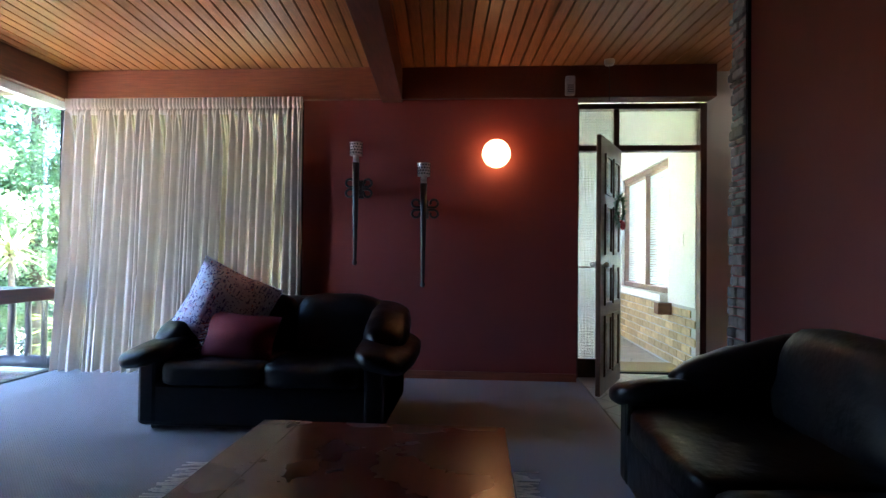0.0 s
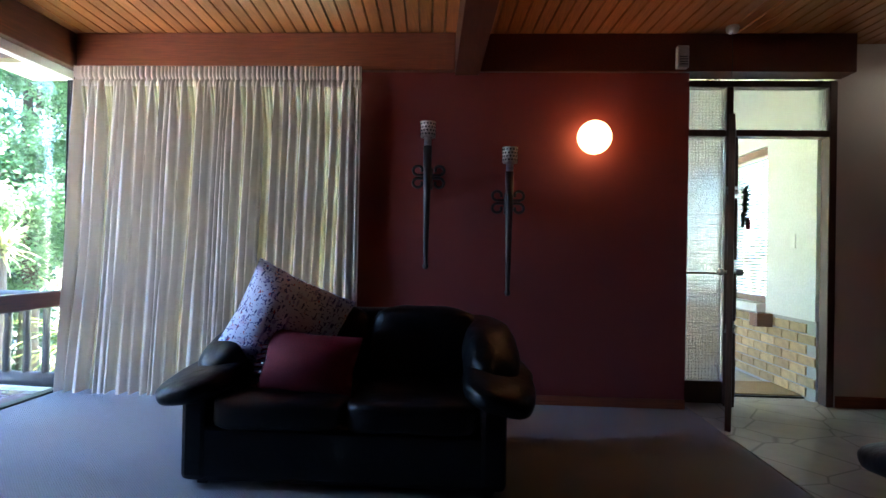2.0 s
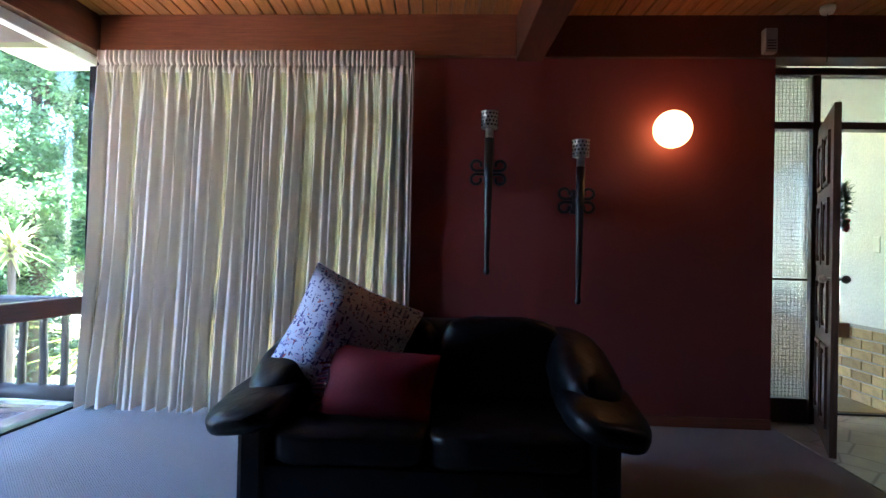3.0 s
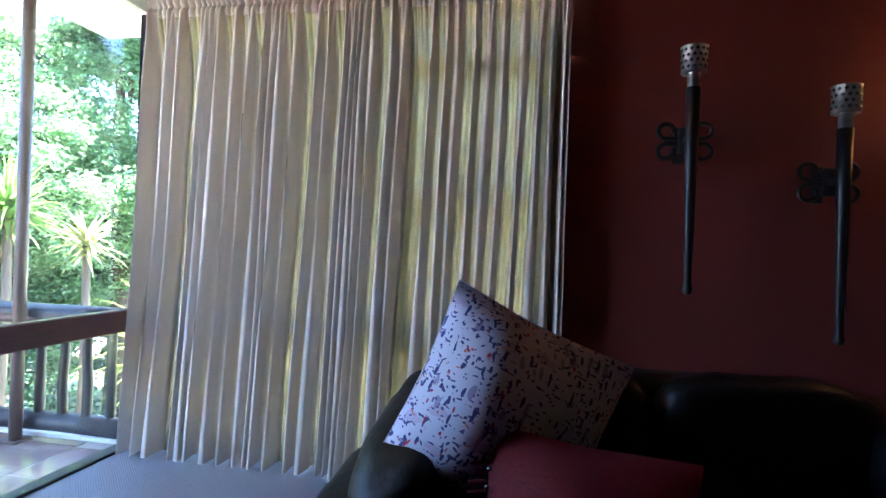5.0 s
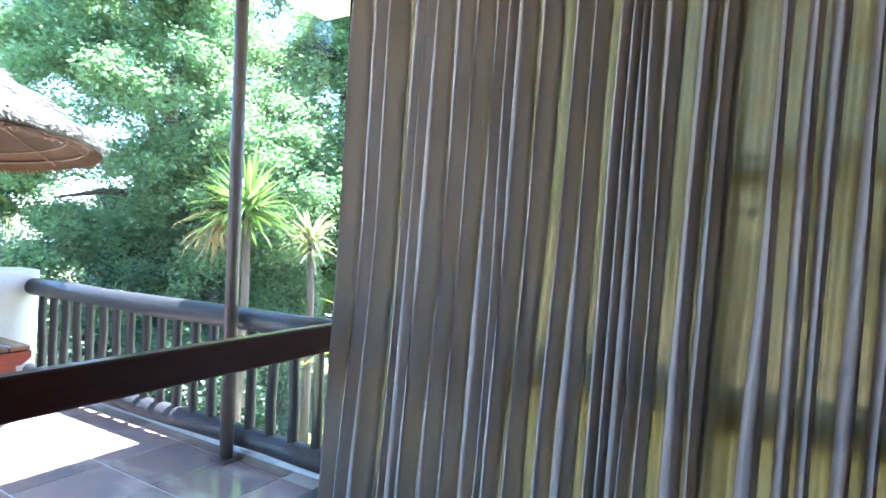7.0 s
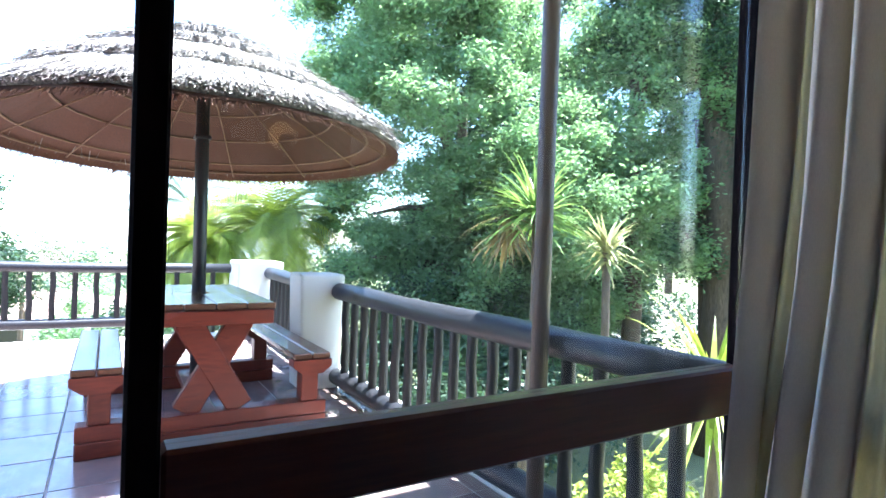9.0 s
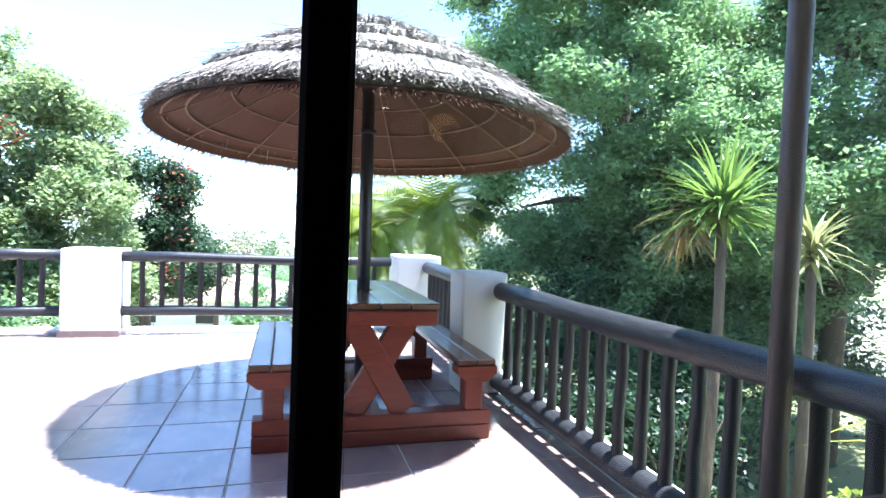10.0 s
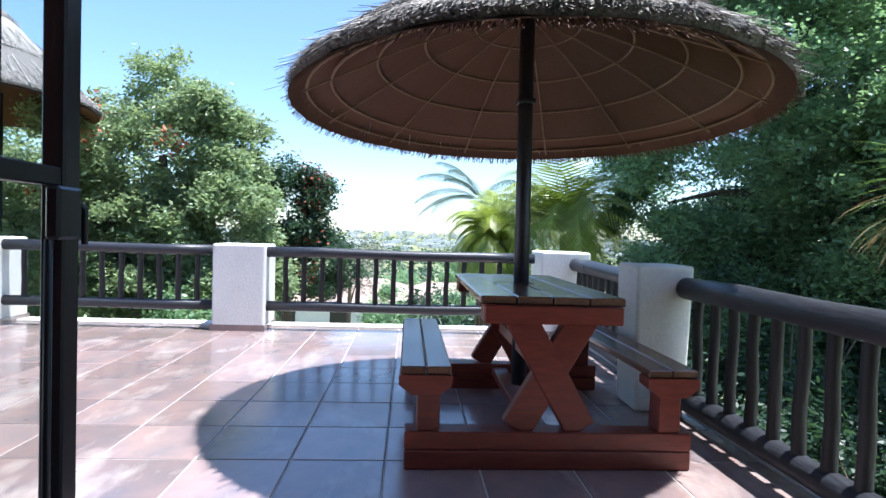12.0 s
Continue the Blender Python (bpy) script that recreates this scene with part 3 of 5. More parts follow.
for n, row in (("jamb", (1.162, 1.20, -0.05, 0.05, 0.0, 2.459)), ("jamb", (2.262, 2.318, -0.05, 0.05, 0.005, 2.459)), ("mullion", (1.505, 1.555, -0.05, 0.05, 0.0, 2.409)),
               ("transom", (1.201, 1.504, -0.05, 0.05, 2.035, 2.085)), ("transom", (1.556, 2.261, -0.05, 0.05, 2.035, 2.085)), ("head", (1.201, 2.261, -0.05, 0.05, 2.41, 2.459)), ("kick_panel", (1.201, 1.504, -0.03, 0.03, 0.0, 0.17)),
               ("glazing_bar", (1.201, 1.504, -0.02, 0.02, 0.985, 1.0))):
    one_box(n, M_DOORFRAME, door, *row, 0.004)
for x0, x1, z0, z1, mt in ((1.201, 1.504, 0.171, 0.984, M_REEDED), (1.201, 1.504, 1.001, 2.034, M_REEDED), (1.201, 1.504, 2.086, 2.409, M_REEDED), (1.556, 2.261, 2.086, 2.409, M_REEDED)):
    g = one_box("pane", mt, door, x0, x1, -0.004, 0.004, z0, z1, 0)
    g.visible_shadow = False
M_MESH = material("grey_wire_mesh", (0.30, 0.29, 0.27), (0.22, 0.21, 0.20), rough=0.5, metal=0.4, grain=60)
for z0, z1 in ((0.172, 0.983), (1.002, 2.033), (2.087, 2.408)):
    bm = bmesh.new()
    for k in range(12):
        box(bm, 1.213 + k * 0.025, 1.2165 + k * 0.025, -0.012, -0.0085, z0, z1)
    for k in range(int((z1 - z0) / 0.025)):
        box(bm, 1.202, 1.503, -0.008, -0.0052, z0 + 0.012 + k * 0.025, z0 + 0.0155 + k * 0.025)
    part("wire_mesh", bm, M_MESH, door, "fine grey security mesh")
M_DOOR = material("worn_brown_door", (0.17, 0.085, 0.05), (0.085, 0.042, 0.027), rough=0.4, grain=10, stretch=(8, 8, 0.6), stain=4, bump=0.12)
hinge = new("door_leaf", mesh_of("door_leaf", boxes((0.0, 0.75, -0.018, 0.018, 0.008, 2.03), r=0.003), M_DOOR))
hinge.parent = door
hinge.matrix_basis = pose(1.553, -0.06, 0, 0, 0, -115.5)
for side in (-1, 1):
    for cx in (0.115, 0.405):
        for z0, z1 in ((0.14, 0.62), (0.70, 1.02), (1.10, 1.50), (1.58, 1.90)):
            yy = 0.0185 * side
            bm = bmesh.new()
            for a, b2, c, d2 in ((cx, cx + 0.23, z0, z0 + 0.025), (cx, cx + 0.23, z1 - 0.025, z1), (cx, cx + 0.025, z0 + 0.026, z1 - 0.026), (cx + 0.205, cx + 0.23, z0 + 0.026, z1 - 0.026)):
                box(bm, a, b2, min(yy, yy * 1.8), max(yy, yy * 1.8), c, d2)
            box(bm, cx + 0.06, cx + 0.17, min(yy, yy * 1.5), max(yy, yy * 1.5), z0 + 0.06, z1 - 0.06, 0.004, 1)
            part("panel_moulding", bm, M_DOORFRAME, hinge)
bm = bmesh.new()
tube(bm, ((0.70, -0.05, 1.02), (0.70, 0.05, 1.02)), 0.009, 8)
for sd in (-1, 1):
    bmesh.ops.create_uvsphere(bm, u_segments=12, v_segments=8, radius=0.024, matrix=Matrix.Translation((0.70, 0.055 * sd, 1.02)))
part("door_knob", bm, M_CUP, hinge, "worn metal knob")

cable = thing("cable", "thin loose cable along the top of the front door", "cable", (1.95, 4.925, 2.46))
bm = bmesh.new()
tube(bm, ((-0.12, 0, 0.03), (0.02, -0.004, 0.012), (0.2, -0.004, 0.010), (0.33, 0, 0.018)), 0.004, 6)
part("flex", bm, M_SOFFIT, cable)
part("clip", boxes((-0.126, -0.112, -0.006, 0.006, 0.024, 0.036), r=0.001), M_SOFFIT, cable)
porch_lamp = thing("porch_lamp", "small dark caged lamp under the porch ceiling", "lamp", (1.98, 6.3, 2.939))
bm = bmesh.new()
lathe(bm, ((0.07, 0.0), (0.075, -0.03), (0.06, -0.04)), 18)
part("base", bm, M_STEEL, porch_lamp)
for k in range(6):
    a = 2 * math.pi * k / 6
    bm = bmesh.new()
    tube(bm, [(0.06 * math.cos(a) * q, 0.06 * math.sin(a) * q, z) for q, z in ((1.0, -0.04), (1.0, -0.12), (0.7, -0.17), (0.0, -0.185))], 0.006, 6)
    part("cage_bar", bm, M_STEEL, porch_lamp)

# wreath on the outer face of the door
rng = random.Random(9)
wreath = thing("door_wreath", "dark green door wreath with red berries", "wreath", (1.44, 4.60, 1.47), -115.5)
verts, faces = [], []
for k in range(520):
    a = rng.uniform(0, 2 * math.pi)
    c = Vector((0.11 * math.cos(a), 0.035, 0.11 * math.sin(a)))
    d = Vector((math.cos(a + rng.uniform(-1, 1)), rng.uniform(-0.5, 0.8), math.sin(a + rng.uniform(-1, 1)))) * rng.uniform(0.04, 0.08)
    s = d.cross(Vector((0, 1, 0.3))).normalized() * 0.006
    n0 = len(verts)
    verts += [c - s, c + s, c + d]
    faces.append((n0, n0 + 1, n0 + 2))
me = bpy.data.meshes.new("needles")
me.from_pydata(verts, [], faces)
me.materials.append(M_LEAF_DARK)
new("needles", me).parent = wreath
bm = bmesh.new()
for k in range(8):
    bmesh.ops.create_icosphere(bm, subdivisions=1, radius=0.016, matrix=Matrix.Translation((rng.uniform(-0.06, 0.06), 0.06, -0.12 + rng.uniform(-0.04, 0.03))))
part("berries", bm, material("red_berry", (0.5, 0.02, 0.02), rough=0.3), wreath)

# porch beyond the front door
# Widened unseen to the west and north, to keep daylight off the porch.
structure("porch_roof", boxes((-1.4, 4.9, 5.94, 9.15, 2.94, 3.05), (0.46, 4.9, 5.13, 5.939, 2.94, 3.05)), M_SOFFIT, "white boarded porch ceiling, widened out of view to dim the porch", "ceiling")
structure("porch_floor", boxes((0.6, 3.6, 5.101, 9.0, -0.16, -0.02)), M_HALLTILE, "pale porch paving", "floor")
porch = tagged(thing("wall_porch", "porch wall of yellow face brick below white plaster", "wall", (2.29, 0, 0)), kind="structure")
PY0, PY1 = 5.13, 8.4
for row in ((0.0, 0.2, PY0, 5.8595, 0.62, 3.0), (0.0, 0.2, 5.86, PY1, 2.15, 3.0), (0.0, 0.2, 7.71, PY1, 0.62, 2.149)):
    part("upper_wall", boxes(row), M_PLASTER, porch, "white plastered upper wall")
part("mortar_bed", boxes((0.012, 0.2, PY0, PY1, -0.02, 0.619)), M_GROUT, porch)
M_BRICK = material("yellow_face_brick", (0.52, 0.37, 0.19), (0.36, 0.25, 0.13), rough=0.8, grain=18, stain=6, bump=0.5, bump_dist=0.006, rand=0.25)
brick_mesh = mesh_of("brick", boxes((0.0, 0.06, 0.0, 0.222, 0.0, 0.073), r=0.004), M_BRICK)
for row in range(7):
    for k in range(15):
        b = new("brick", brick_mesh)
        b.parent = porch
        b.matrix_basis = pose(0.0, PY0 + k * 0.232 - (0.116 if row % 2 else 0) + 0.12, 0.005 + row * 0.085)
wp = tagged(thing("window_3", "porch window with closed pale blinds", "window", (2.29, 0, 0)), kind="structure")
M_PORCHFRAME = material("faded_brown_frame", (0.30, 0.20, 0.15), (0.22, 0.14, 0.11), rough=0.5, grain=12)
for row in ((0.03, 0.17, 5.861, 5.90, 0.70, 2.149), (0.03, 0.17, 7.67, 7.709, 0.70, 2.149), (0.03, 0.17, 5.901, 7.669, 2.08, 2.149), (0.03, 0.17, 5.901, 7.669, 0.70, 0.76), (0.03, 0.17, 6.73, 6.76, 0.761, 2.079)):
    one_box("window_frame", M_PORCHFRAME, wp, *row, 0.004)
one_box("window_sill", M_PLASTER, wp, -0.08, 0.2, 5.861, 7.709, 0.621, 0.699, 0.004)
M_BLIND = material("pale_blue_grey_blind", (0.46, 0.55, 0.58), (0.40, 0.48, 0.52), rough=0.5, grain=20, bump=0.02)
for k in range(44):
    one_box("blind_slat", M_BLIND, wp, 0.08, 0.10, 5.905, 7.665, 0.775 + k * 0.0295, 0.795 + k * 0.0295, 0)
one_box("switch_plate", M_SOFFIT, porch, -0.008, -0.001, 5.40, 5.47, 1.2, 1.32, 0.002)
structure("porch_wall_end", boxes((0.4, 3.6, 9.0, 9.15, -0.02, 3.0)), M_PLASTER, "white plastered wall at the end of the porch")
# Added out of view to hold daylight back from the porch.
structure("porch_light_block", boxes((0.25, 0.4, 7.1, 9.15, -0.16, 2.939)), M_PLASTER, "unseen white wall added to dim the porch")
mat_ = thing("doormat", "worn tan coir doormat on the porch", "doormat", (1.95, 5.55, -0.02))
part("mat_body", boxes((-0.36, 0.36, -0.24, 0.24, 0.0, 0.022), r=0.006), material("coir", (0.34, 0.25, 0.13), (0.20, 0.14, 0.07), rough=0.95, grain=160, bump=0.8), mat_)
part("border", boxes((-0.39, -0.361, -0.27, 0.27, 0.0, 0.014), (0.361, 0.39, -0.27, 0.27, 0.0, 0.014), (-0.36, 0.36, -0.27, -0.241, 0.0, 0.014), (-0.36, 0.36, 0.241, 0.27, 0.0, 0.014)), M_BLACK, mat_)
carton = thing("wall_planter", "small wooden block bracket under the porch sill", "bracket", (2.24, 5.80, 0.56))
part("block", boxes((-0.09, 0.049, -0.07, 0.07, -0.06, 0.06), r=0.006), M_TABLETOP, carton)
part("strap", boxes((-0.092, 0.049, -0.012, 0.012, -0.063, -0.0605)), M_BLACK, carton)

# stone cladding on the end of the chimney wall
rng = random.Random(2)
clad = tagged(thing("wall_chimney_end", "rough grey stacked stone on the wall end", "wall", (1.90, 3.30, 0)), kind="structure")
M_STONE = material("rough_grey_stone", (0.20, 0.19, 0.165), (0.10, 0.095, 0.082), rough=0.85, grain=20, stain=6, bump=0.8, bump_dist=0.01, rand=0.35)
z = 0.01
while z < 2.70:
    h = rng.uniform(0.035, 0.075)
    y0 = 0.0
    cut = rng.uniform(0.06, 0.14)
    for y1 in (cut, 0.2):
        d = rng.uniform(0.008, 0.04)
        one_box("stone", M_STONE, clad, -d, -0.001, y0 + 0.003, y1 - 0.003, z, min(z + h - 0.008, 2.735), 0.006)
        y0 = y1
    z += h
structure("trim", boxes((1.88, 1.899, 3.27, 3.2985, 0, 2.739)), M_FRAME, "dark timber corner trim", "trim")
spot = thing("ceiling_spotlight", "small lit ceiling spotlight in the hall", "spotlight", (2.75, 4.55, CEIL))
bm = bmesh.new()
lathe(bm, ((0.03, -0.001), (0.03, -0.02), (0.01, -0.022), (0.01, -0.07), (0.035, -0.075), (0.042, -0.15)), 16)
part("can", bm, M_SOFFIT, spot)
bm = bmesh.new()
lathe(bm, ((0.036, -0.151), (0.036, -0.156)), 16)
part("bulb", bm, glow_material("lit_bulb", (1.0, 0.85, 0.6), 2.0), spot)

# ---- sofas ----
def padded(bm, c, h, n=4.0, m=None, cuts=5):
    """A stuffed block with half sizes h round c; n sets how square it is."""
    tmp = bmesh.new()
    bmesh.ops.create_cube(tmp, size=2.0)
    bmesh.ops.subdivide_edges(tmp, edges=tmp.edges[:], cuts=cuts, use_grid_fill=True)
    for v in tmp.verts:
        p = v.co
        s = (abs(p.x) ** n + abs(p.y) ** n + abs(p.z) ** n) ** (1 / n)
        p = p / s
        v.co = Vector((p.x * h[0], p.y * h[1], p.z * h[2]))
    if m is not None:
        bmesh.ops.transform(tmp, matrix=m, verts=tmp.verts)
    bmesh.ops.translate(tmp, vec=Vector(c), verts=tmp.verts)
    for f in tmp.faces:
        f.smooth = True
    me = bpy.data.meshes.new("tmp")
    tmp.to_mesh(me)
    tmp.free()
    bm.from_mesh(me)
    bpy.data.meshes.remove(me)


def pad(name, mat, parent, c, h, n=4.0, tilt=(0, 0, 0), label="", crease=0.0):
    bm = bmesh.new()
    padded(bm, c, h, n, pose(0, 0, 0, *tilt), 9)
    if crease:
        for v in bm.verts:
            v.co += Vector((noise.noise(v.co * 9), noise.noise(v.co * 9 + Vector((5, 0, 0))), noise.noise(v.co * 9 + Vector((0, 9, 0))))) * crease
    return part(name, bm, mat, parent, label)


def sofa(at, turn, w, flare):
    """Facing -y, the base's front left corner at its origin."""
    s = thing("sofa", "black leather two-seat sofa with padded flared arms", "sofa", at, turn, "black leather sofas")
    part("base", boxes((0.0, w, 0.02, 0.93, 0.03, 0.30), r=0.03), M_LEATHER, s)
    for x0 in (0.05, w - 0.1):
        for y0 in (0.08, 0.80):
            one_box("foot", M_BLACK, s, x0, x0 + 0.05, y0, y0 + 0.05, 0.0, 0.035, 0.004)
    half = (w - 0.24) / 2
    for k in range(2):
        cx = 0.12 + half * (k + 0.5)
        pad("seat_cushion", M_LEATHER, s, (cx, 0.34, 0.345), (half / 2 - 0.001, 0.345, 0.075), 7.0, crease=0.008)
        pad("back_cushion", M_LEATHER, s, (cx, 0.74, 0.56), (half / 2 + 0.01, 0.15, 0.235), 3.6, (-12, 0, 0), crease=0.010)
    pad("back_rest", M_LEATHER, s, (w / 2, 0.85, 0.50), (w / 2 + 0.02, 0.10, 0.27), 4.0)
    for k, cx in ((-1, 0.045), (1, w - 0.045)):
        part("arm_panel", boxes((cx - 0.045 if k < 0 else cx - 0.075, cx + 0.075 if k < 0 else cx + 0.045, 0.012, 0.90, 0.04, 0.44), r=0.025), M_LEATHER, s)
        pad("arm_pad", M_LEATHER, s, (cx + flare[k > 0], 0.41, 0.46), (0.185, 0.44, 0.072), 3.2, (4, k * 13, 0), crease=0.010)
        pad("wing_pad", M_LEATHER, s, (cx - k * 0.02, 0.57, 0.575), (0.15, 0.36, 0.115), 2.8, (17, k * 16, k * 8), crease=0.012)
    return s


sofa((-1.74, 3.13, 0.0), 0, 1.50, (-0.045, 0.02))
sofa((0.97, 2.60, 0.0), -90, 1.95, (-0.045, 0.045))


def cushion_bm(w, h, d, ridge=0.0, sharp=2.1):
    """A square cushion with pinched corners, standing on edge, thickness along y."""
    bm = bmesh.new()
    n = 16
    for side in (-1, 1):
        g = []
        for i in range(n + 1):
            row = []
            for j in range(n + 1):
                u, v = 2 * i / n - 1, 2 * j / n - 1
                q = (u - ridge) / (1 - ridge if u > ridge else 1 + ridge)
                t = ((1 - abs(q) ** sharp) * (1 - abs(v) ** 2.1)) ** 0.75
                sag = 1 - 0.07 * (1 - abs(u)) * abs(v) - 0.07 * (1 - abs(v)) * abs(u)
                row.append(bm.verts.new((u * w / 2 * sag, side * t * d / 2 + 0.006 * noise.noise((u * 2.3, v * 2.3, side)), v * h / 2 * sag)))
            g.append(row)
        for i in range(n):
            for j in range(n):
                bm.faces.new((g[i][j], g[i + 1][j], g[i + 1][j + 1], g[i][j + 1])).smooth = True
    bmesh.ops.remove_doubles(bm, verts=bm.verts, dist=0.0008)
    return bm


def floral_material():
    """White cotton with printed sprays of navy, lilac and rust leaves."""
    m = bpy.data.materials.new("floral_print_cotton")
    m.use_nodes = True
    nt = m.node_tree
    p = nt.nodes["Principled BSDF"]
    col = (0.68, 0.72, 0.90)
    tc = nt.nodes.new("ShaderNodeTexCoord")
    for scale, stretch, lo, color, seed in ((8, (1, 1, 2.4), 0.30, (0.58, 0.55, 0.76), 0), (11, (3.2, 1, 1), 0.27, (0.36, 0.34, 0.62), 5), (19, (3.6, 1, 1), 0.31, (0.05, 0.06, 0.25), 3), (44, (1, 1, 2.0), 0.32, (0.08, 0.09, 0.33), 9),
                                            (25, (1, 1, 3.8), 0.24, (0.12, 0.11, 0.34), 11), (16, (2.6, 1, 1.0), 0.14, (0.42, 0.04, 0.09), 6), (22, (1, 1, 2.4), 0.12, (0.55, 0.18, 0.12), 14)):
        mp, vo, wn = nt.nodes.new("ShaderNodeMapping"), nt.nodes.new("ShaderNodeTexVoronoi"), nt.nodes.new("ShaderNodeTexNoise")
        mp.inputs["Scale"].default_value, mp.inputs["Location"].default_value = stretch, (seed, seed * 0.7, seed * 0.3)
        mp.inputs["Rotation"].default_value = (0, seed * 0.6, 0)
        wn.inputs["Scale"].default_value = 7
        vo.inputs["Scale"].default_value = scale
        nt.links.new(tc.outputs["Object"], mp.inputs[0])
        nt.links.new(mixed(nt, 0.12, mp.outputs[0], wn.outputs["Color"], "ADD"), vo.inputs["Vector"])
        r = ramp_color(nt, vo.outputs["Distance"], (1, 1, 1), (0, 0, 0), lo, lo + 0.03)
        pick = nt.nodes.new("ShaderNodeSeparateColor")
        nt.links.new(vo.outputs["Color"], pick.inputs[0])
        gate = nt.nodes.new("ShaderNodeMath")
        gate.operation = "GREATER_THAN"
        gate.inputs[1].default_value = 0.45
        nt.links.new(pick.outputs[0], gate.inputs[0])
        col = mixed(nt, mixed(nt, 1.0, r, gate.outputs[0], "MULTIPLY"), col, color)
    nt.links.new(col, p.inputs["Base Color"])
    p.inputs["Roughness"].default_value = 0.85
    return m


pillow = thing("scatter_cushion", "white cushion printed with navy and rust leaves", "cushion", (-1.42, 3.62, 0.685))
M_FLORAL = floral_material()
ob = part("cover", cushion_bm(0.57, 0.57, 0.34, -0.42, 1.3), M_FLORAL, pillow)
ob.matrix_basis = pose(0, 0, 0, -8, 25, 14)
bm = bmesh.new()
edge = [(0.285, 0, 0.285), (-0.285, 0, 0.285), (-0.285, 0, -0.285), (0.285, 0, -0.285), (0.285, 0, 0.285)]
for a, b in zip(edge, edge[1:]):
    tube(bm, [Vector(a).lerp(Vector(b), k / 6) * (1 - 0.06 * math.sin(math.pi * k / 6)) for k in range(7)], 0.0025, 6)
ob2 = part("seam", bm, M_FLORAL, pillow)
ob2.matrix_basis = ob.matrix_basis.copy()

M_CRIMSON = material("crimson_cotton", (0.20, 0.005, 0.014), (0.12, 0.003, 0.008), rough=0.85, grain=140, stain=5, bump=0.3)
pillow = thing("scatter_cushion", "crimson cushion with a beaded fringe edge", "cushion", (-1.22, 3.40, 0.53))
ob = part("cover", cushion_bm(0.50, 0.34, 0.20), M_CRIMSON, pillow)
ob.matrix_basis = pose(0, 0, 0, -22, 4, -6)
rng = random.Random(5)
bm = bmesh.new()
for k in range(16):
    zz = -0.17 + 0.34 * k / 15
    tube(bm, ((-0.24, 0, zz), (-0.285, rng.uniform(-0.02, 0.02), zz - 0.012)), 0.005, 5)
ob2 = part("fringe", bm, M_CRIMSON, pillow)
for k in range(8):
    bm = bmesh.new()
    bmesh.ops.create_icosphere(bm, subdivisions=1, radius=0.007, matrix=Matrix.Translation((-0.235, -0.02, -0.15 + 0.3 * k / 7)))
    part("bead", bm, M_CUP, pillow, "small silver bead").matrix_basis = ob.matrix_basis.copy()
ob2.matrix_basis = ob.matrix_basis.copy()

# ---- coffee table on its rug ----
rug = thing("rug", "dark patterned rug with white knotted fringe", "rug", (-0.11, 1.4, 0.0))
M_RUG = material("dark_woven_rug", (0.10, 0.055, 0.06), (0.04, 0.03, 0.05), rough=0.95, grain=26, stain=6, bump=0.8, bump_dist=0.004, spec=0.1)
part("pile", boxes((-0.93, 0.60, -1.2, 1.28, 0.0005, 0.012), r=0.003), M_RUG, rug)
rng = random.Random(8)
verts, faces = [], []
for sx in (-1, 1):
    for k in range(170):
        y = -1.2 + 2.48 * k / 169
        a = Vector((0.60 if sx > 0 else -0.93, y, 0.010))
        b = a + Vector((sx * rng.uniform(0.06, 0.13), rng.uniform(-0.04, 0.04), -0.004))
        s = Vector((0, 0.0034, 0))
        u = Vector((0, 0, 0.004))
        i0 = len(verts)
        verts += [a - s, a + s, b + s * 2, b - s * 2, a + u, b + u]
        faces += [(i0, i0 + 4, i0 + 5, i0 + 3), (i0 + 4, i0 + 1, i0 + 2, i0 + 5)]
me = bpy.data.meshes.new("fringe")
me.from_pydata(verts, [], faces)
me.materials.append(material("pale_grey_fringe", (0.74, 0.73, 0.70), rough=0.9, grain=80))
fr = tagged(new("fringe", me), "pale knotted fringe", kind="stuff")
fr.parent = rug

table = thing("coffee_table", "low dark varnished slab coffee table", "coffee table", (-0.09, 1.62, 0.012))
M_SLAB = material("dark_varnished_slab", (0.115, 0.042, 0.02), (0.06, 0.022, 0.012), rough=0.27, grain=5, stretch=(7, 0.6, 7), stain=2.5, bump=0.04, coat=0.4)
for x0, x1, y1 in ((-0.44, -0.291, 0.468), (-0.29, 0.51, 0.46)):
    part("plank", boxes((x0, x1, -0.47, y1, 0.335, 0.405), r=0.002), M_SLAB, table)
for sx in (-0.36, 0.40):
    for sy in (-0.38, 0.36):
        one_box("leg", M_SLAB, table, sx - 0.05, sx + 0.05, sy - 0.05, sy + 0.05, 0.001, 0.334, 0.008)
one_box("stretcher", M_SLAB, table, -0.309, 0.349, -0.05, 0.05, 0.12, 0.18, 0.006)

# ---- roof overhang and its post ----
structure("soffit", boxes((-4.78, GX - 0.10, -4.0, 5.9, 2.76, 2.79), (GX - 0.099, 0.45, 5.13, 5.9, 2.76, 2.79)), M_SOFFIT, "white boarded roof overhang", "soffit")
structure("fascia", boxes((-4.81, -4.781, -4.0, 5.93, 2.745, 2.93), (-4.78, 0.45, 5.901, 5.93, 2.745, 2.93), r=0.004), M_SOFFIT, "white painted fascia board", "fascia")
structure("roof", boxes((-4.80, 4.9, -4.0, 5.92, 2.931, 3.05)), M_STEEL, "flat grey roof sheet", "roof")
structure("roof_beam", boxes((-4.46, GX - 0.10, 4.76, 4.88, 2.56, 2.758), r=0.004), M_STEEL, "painted beam from the post to the house", "beam")
structure("wall_gable", boxes((GX - 0.05, -1.28, 4.92, 4.97, 2.462, 2.93)), M_SOFFIT, "white boarded gable above the window")
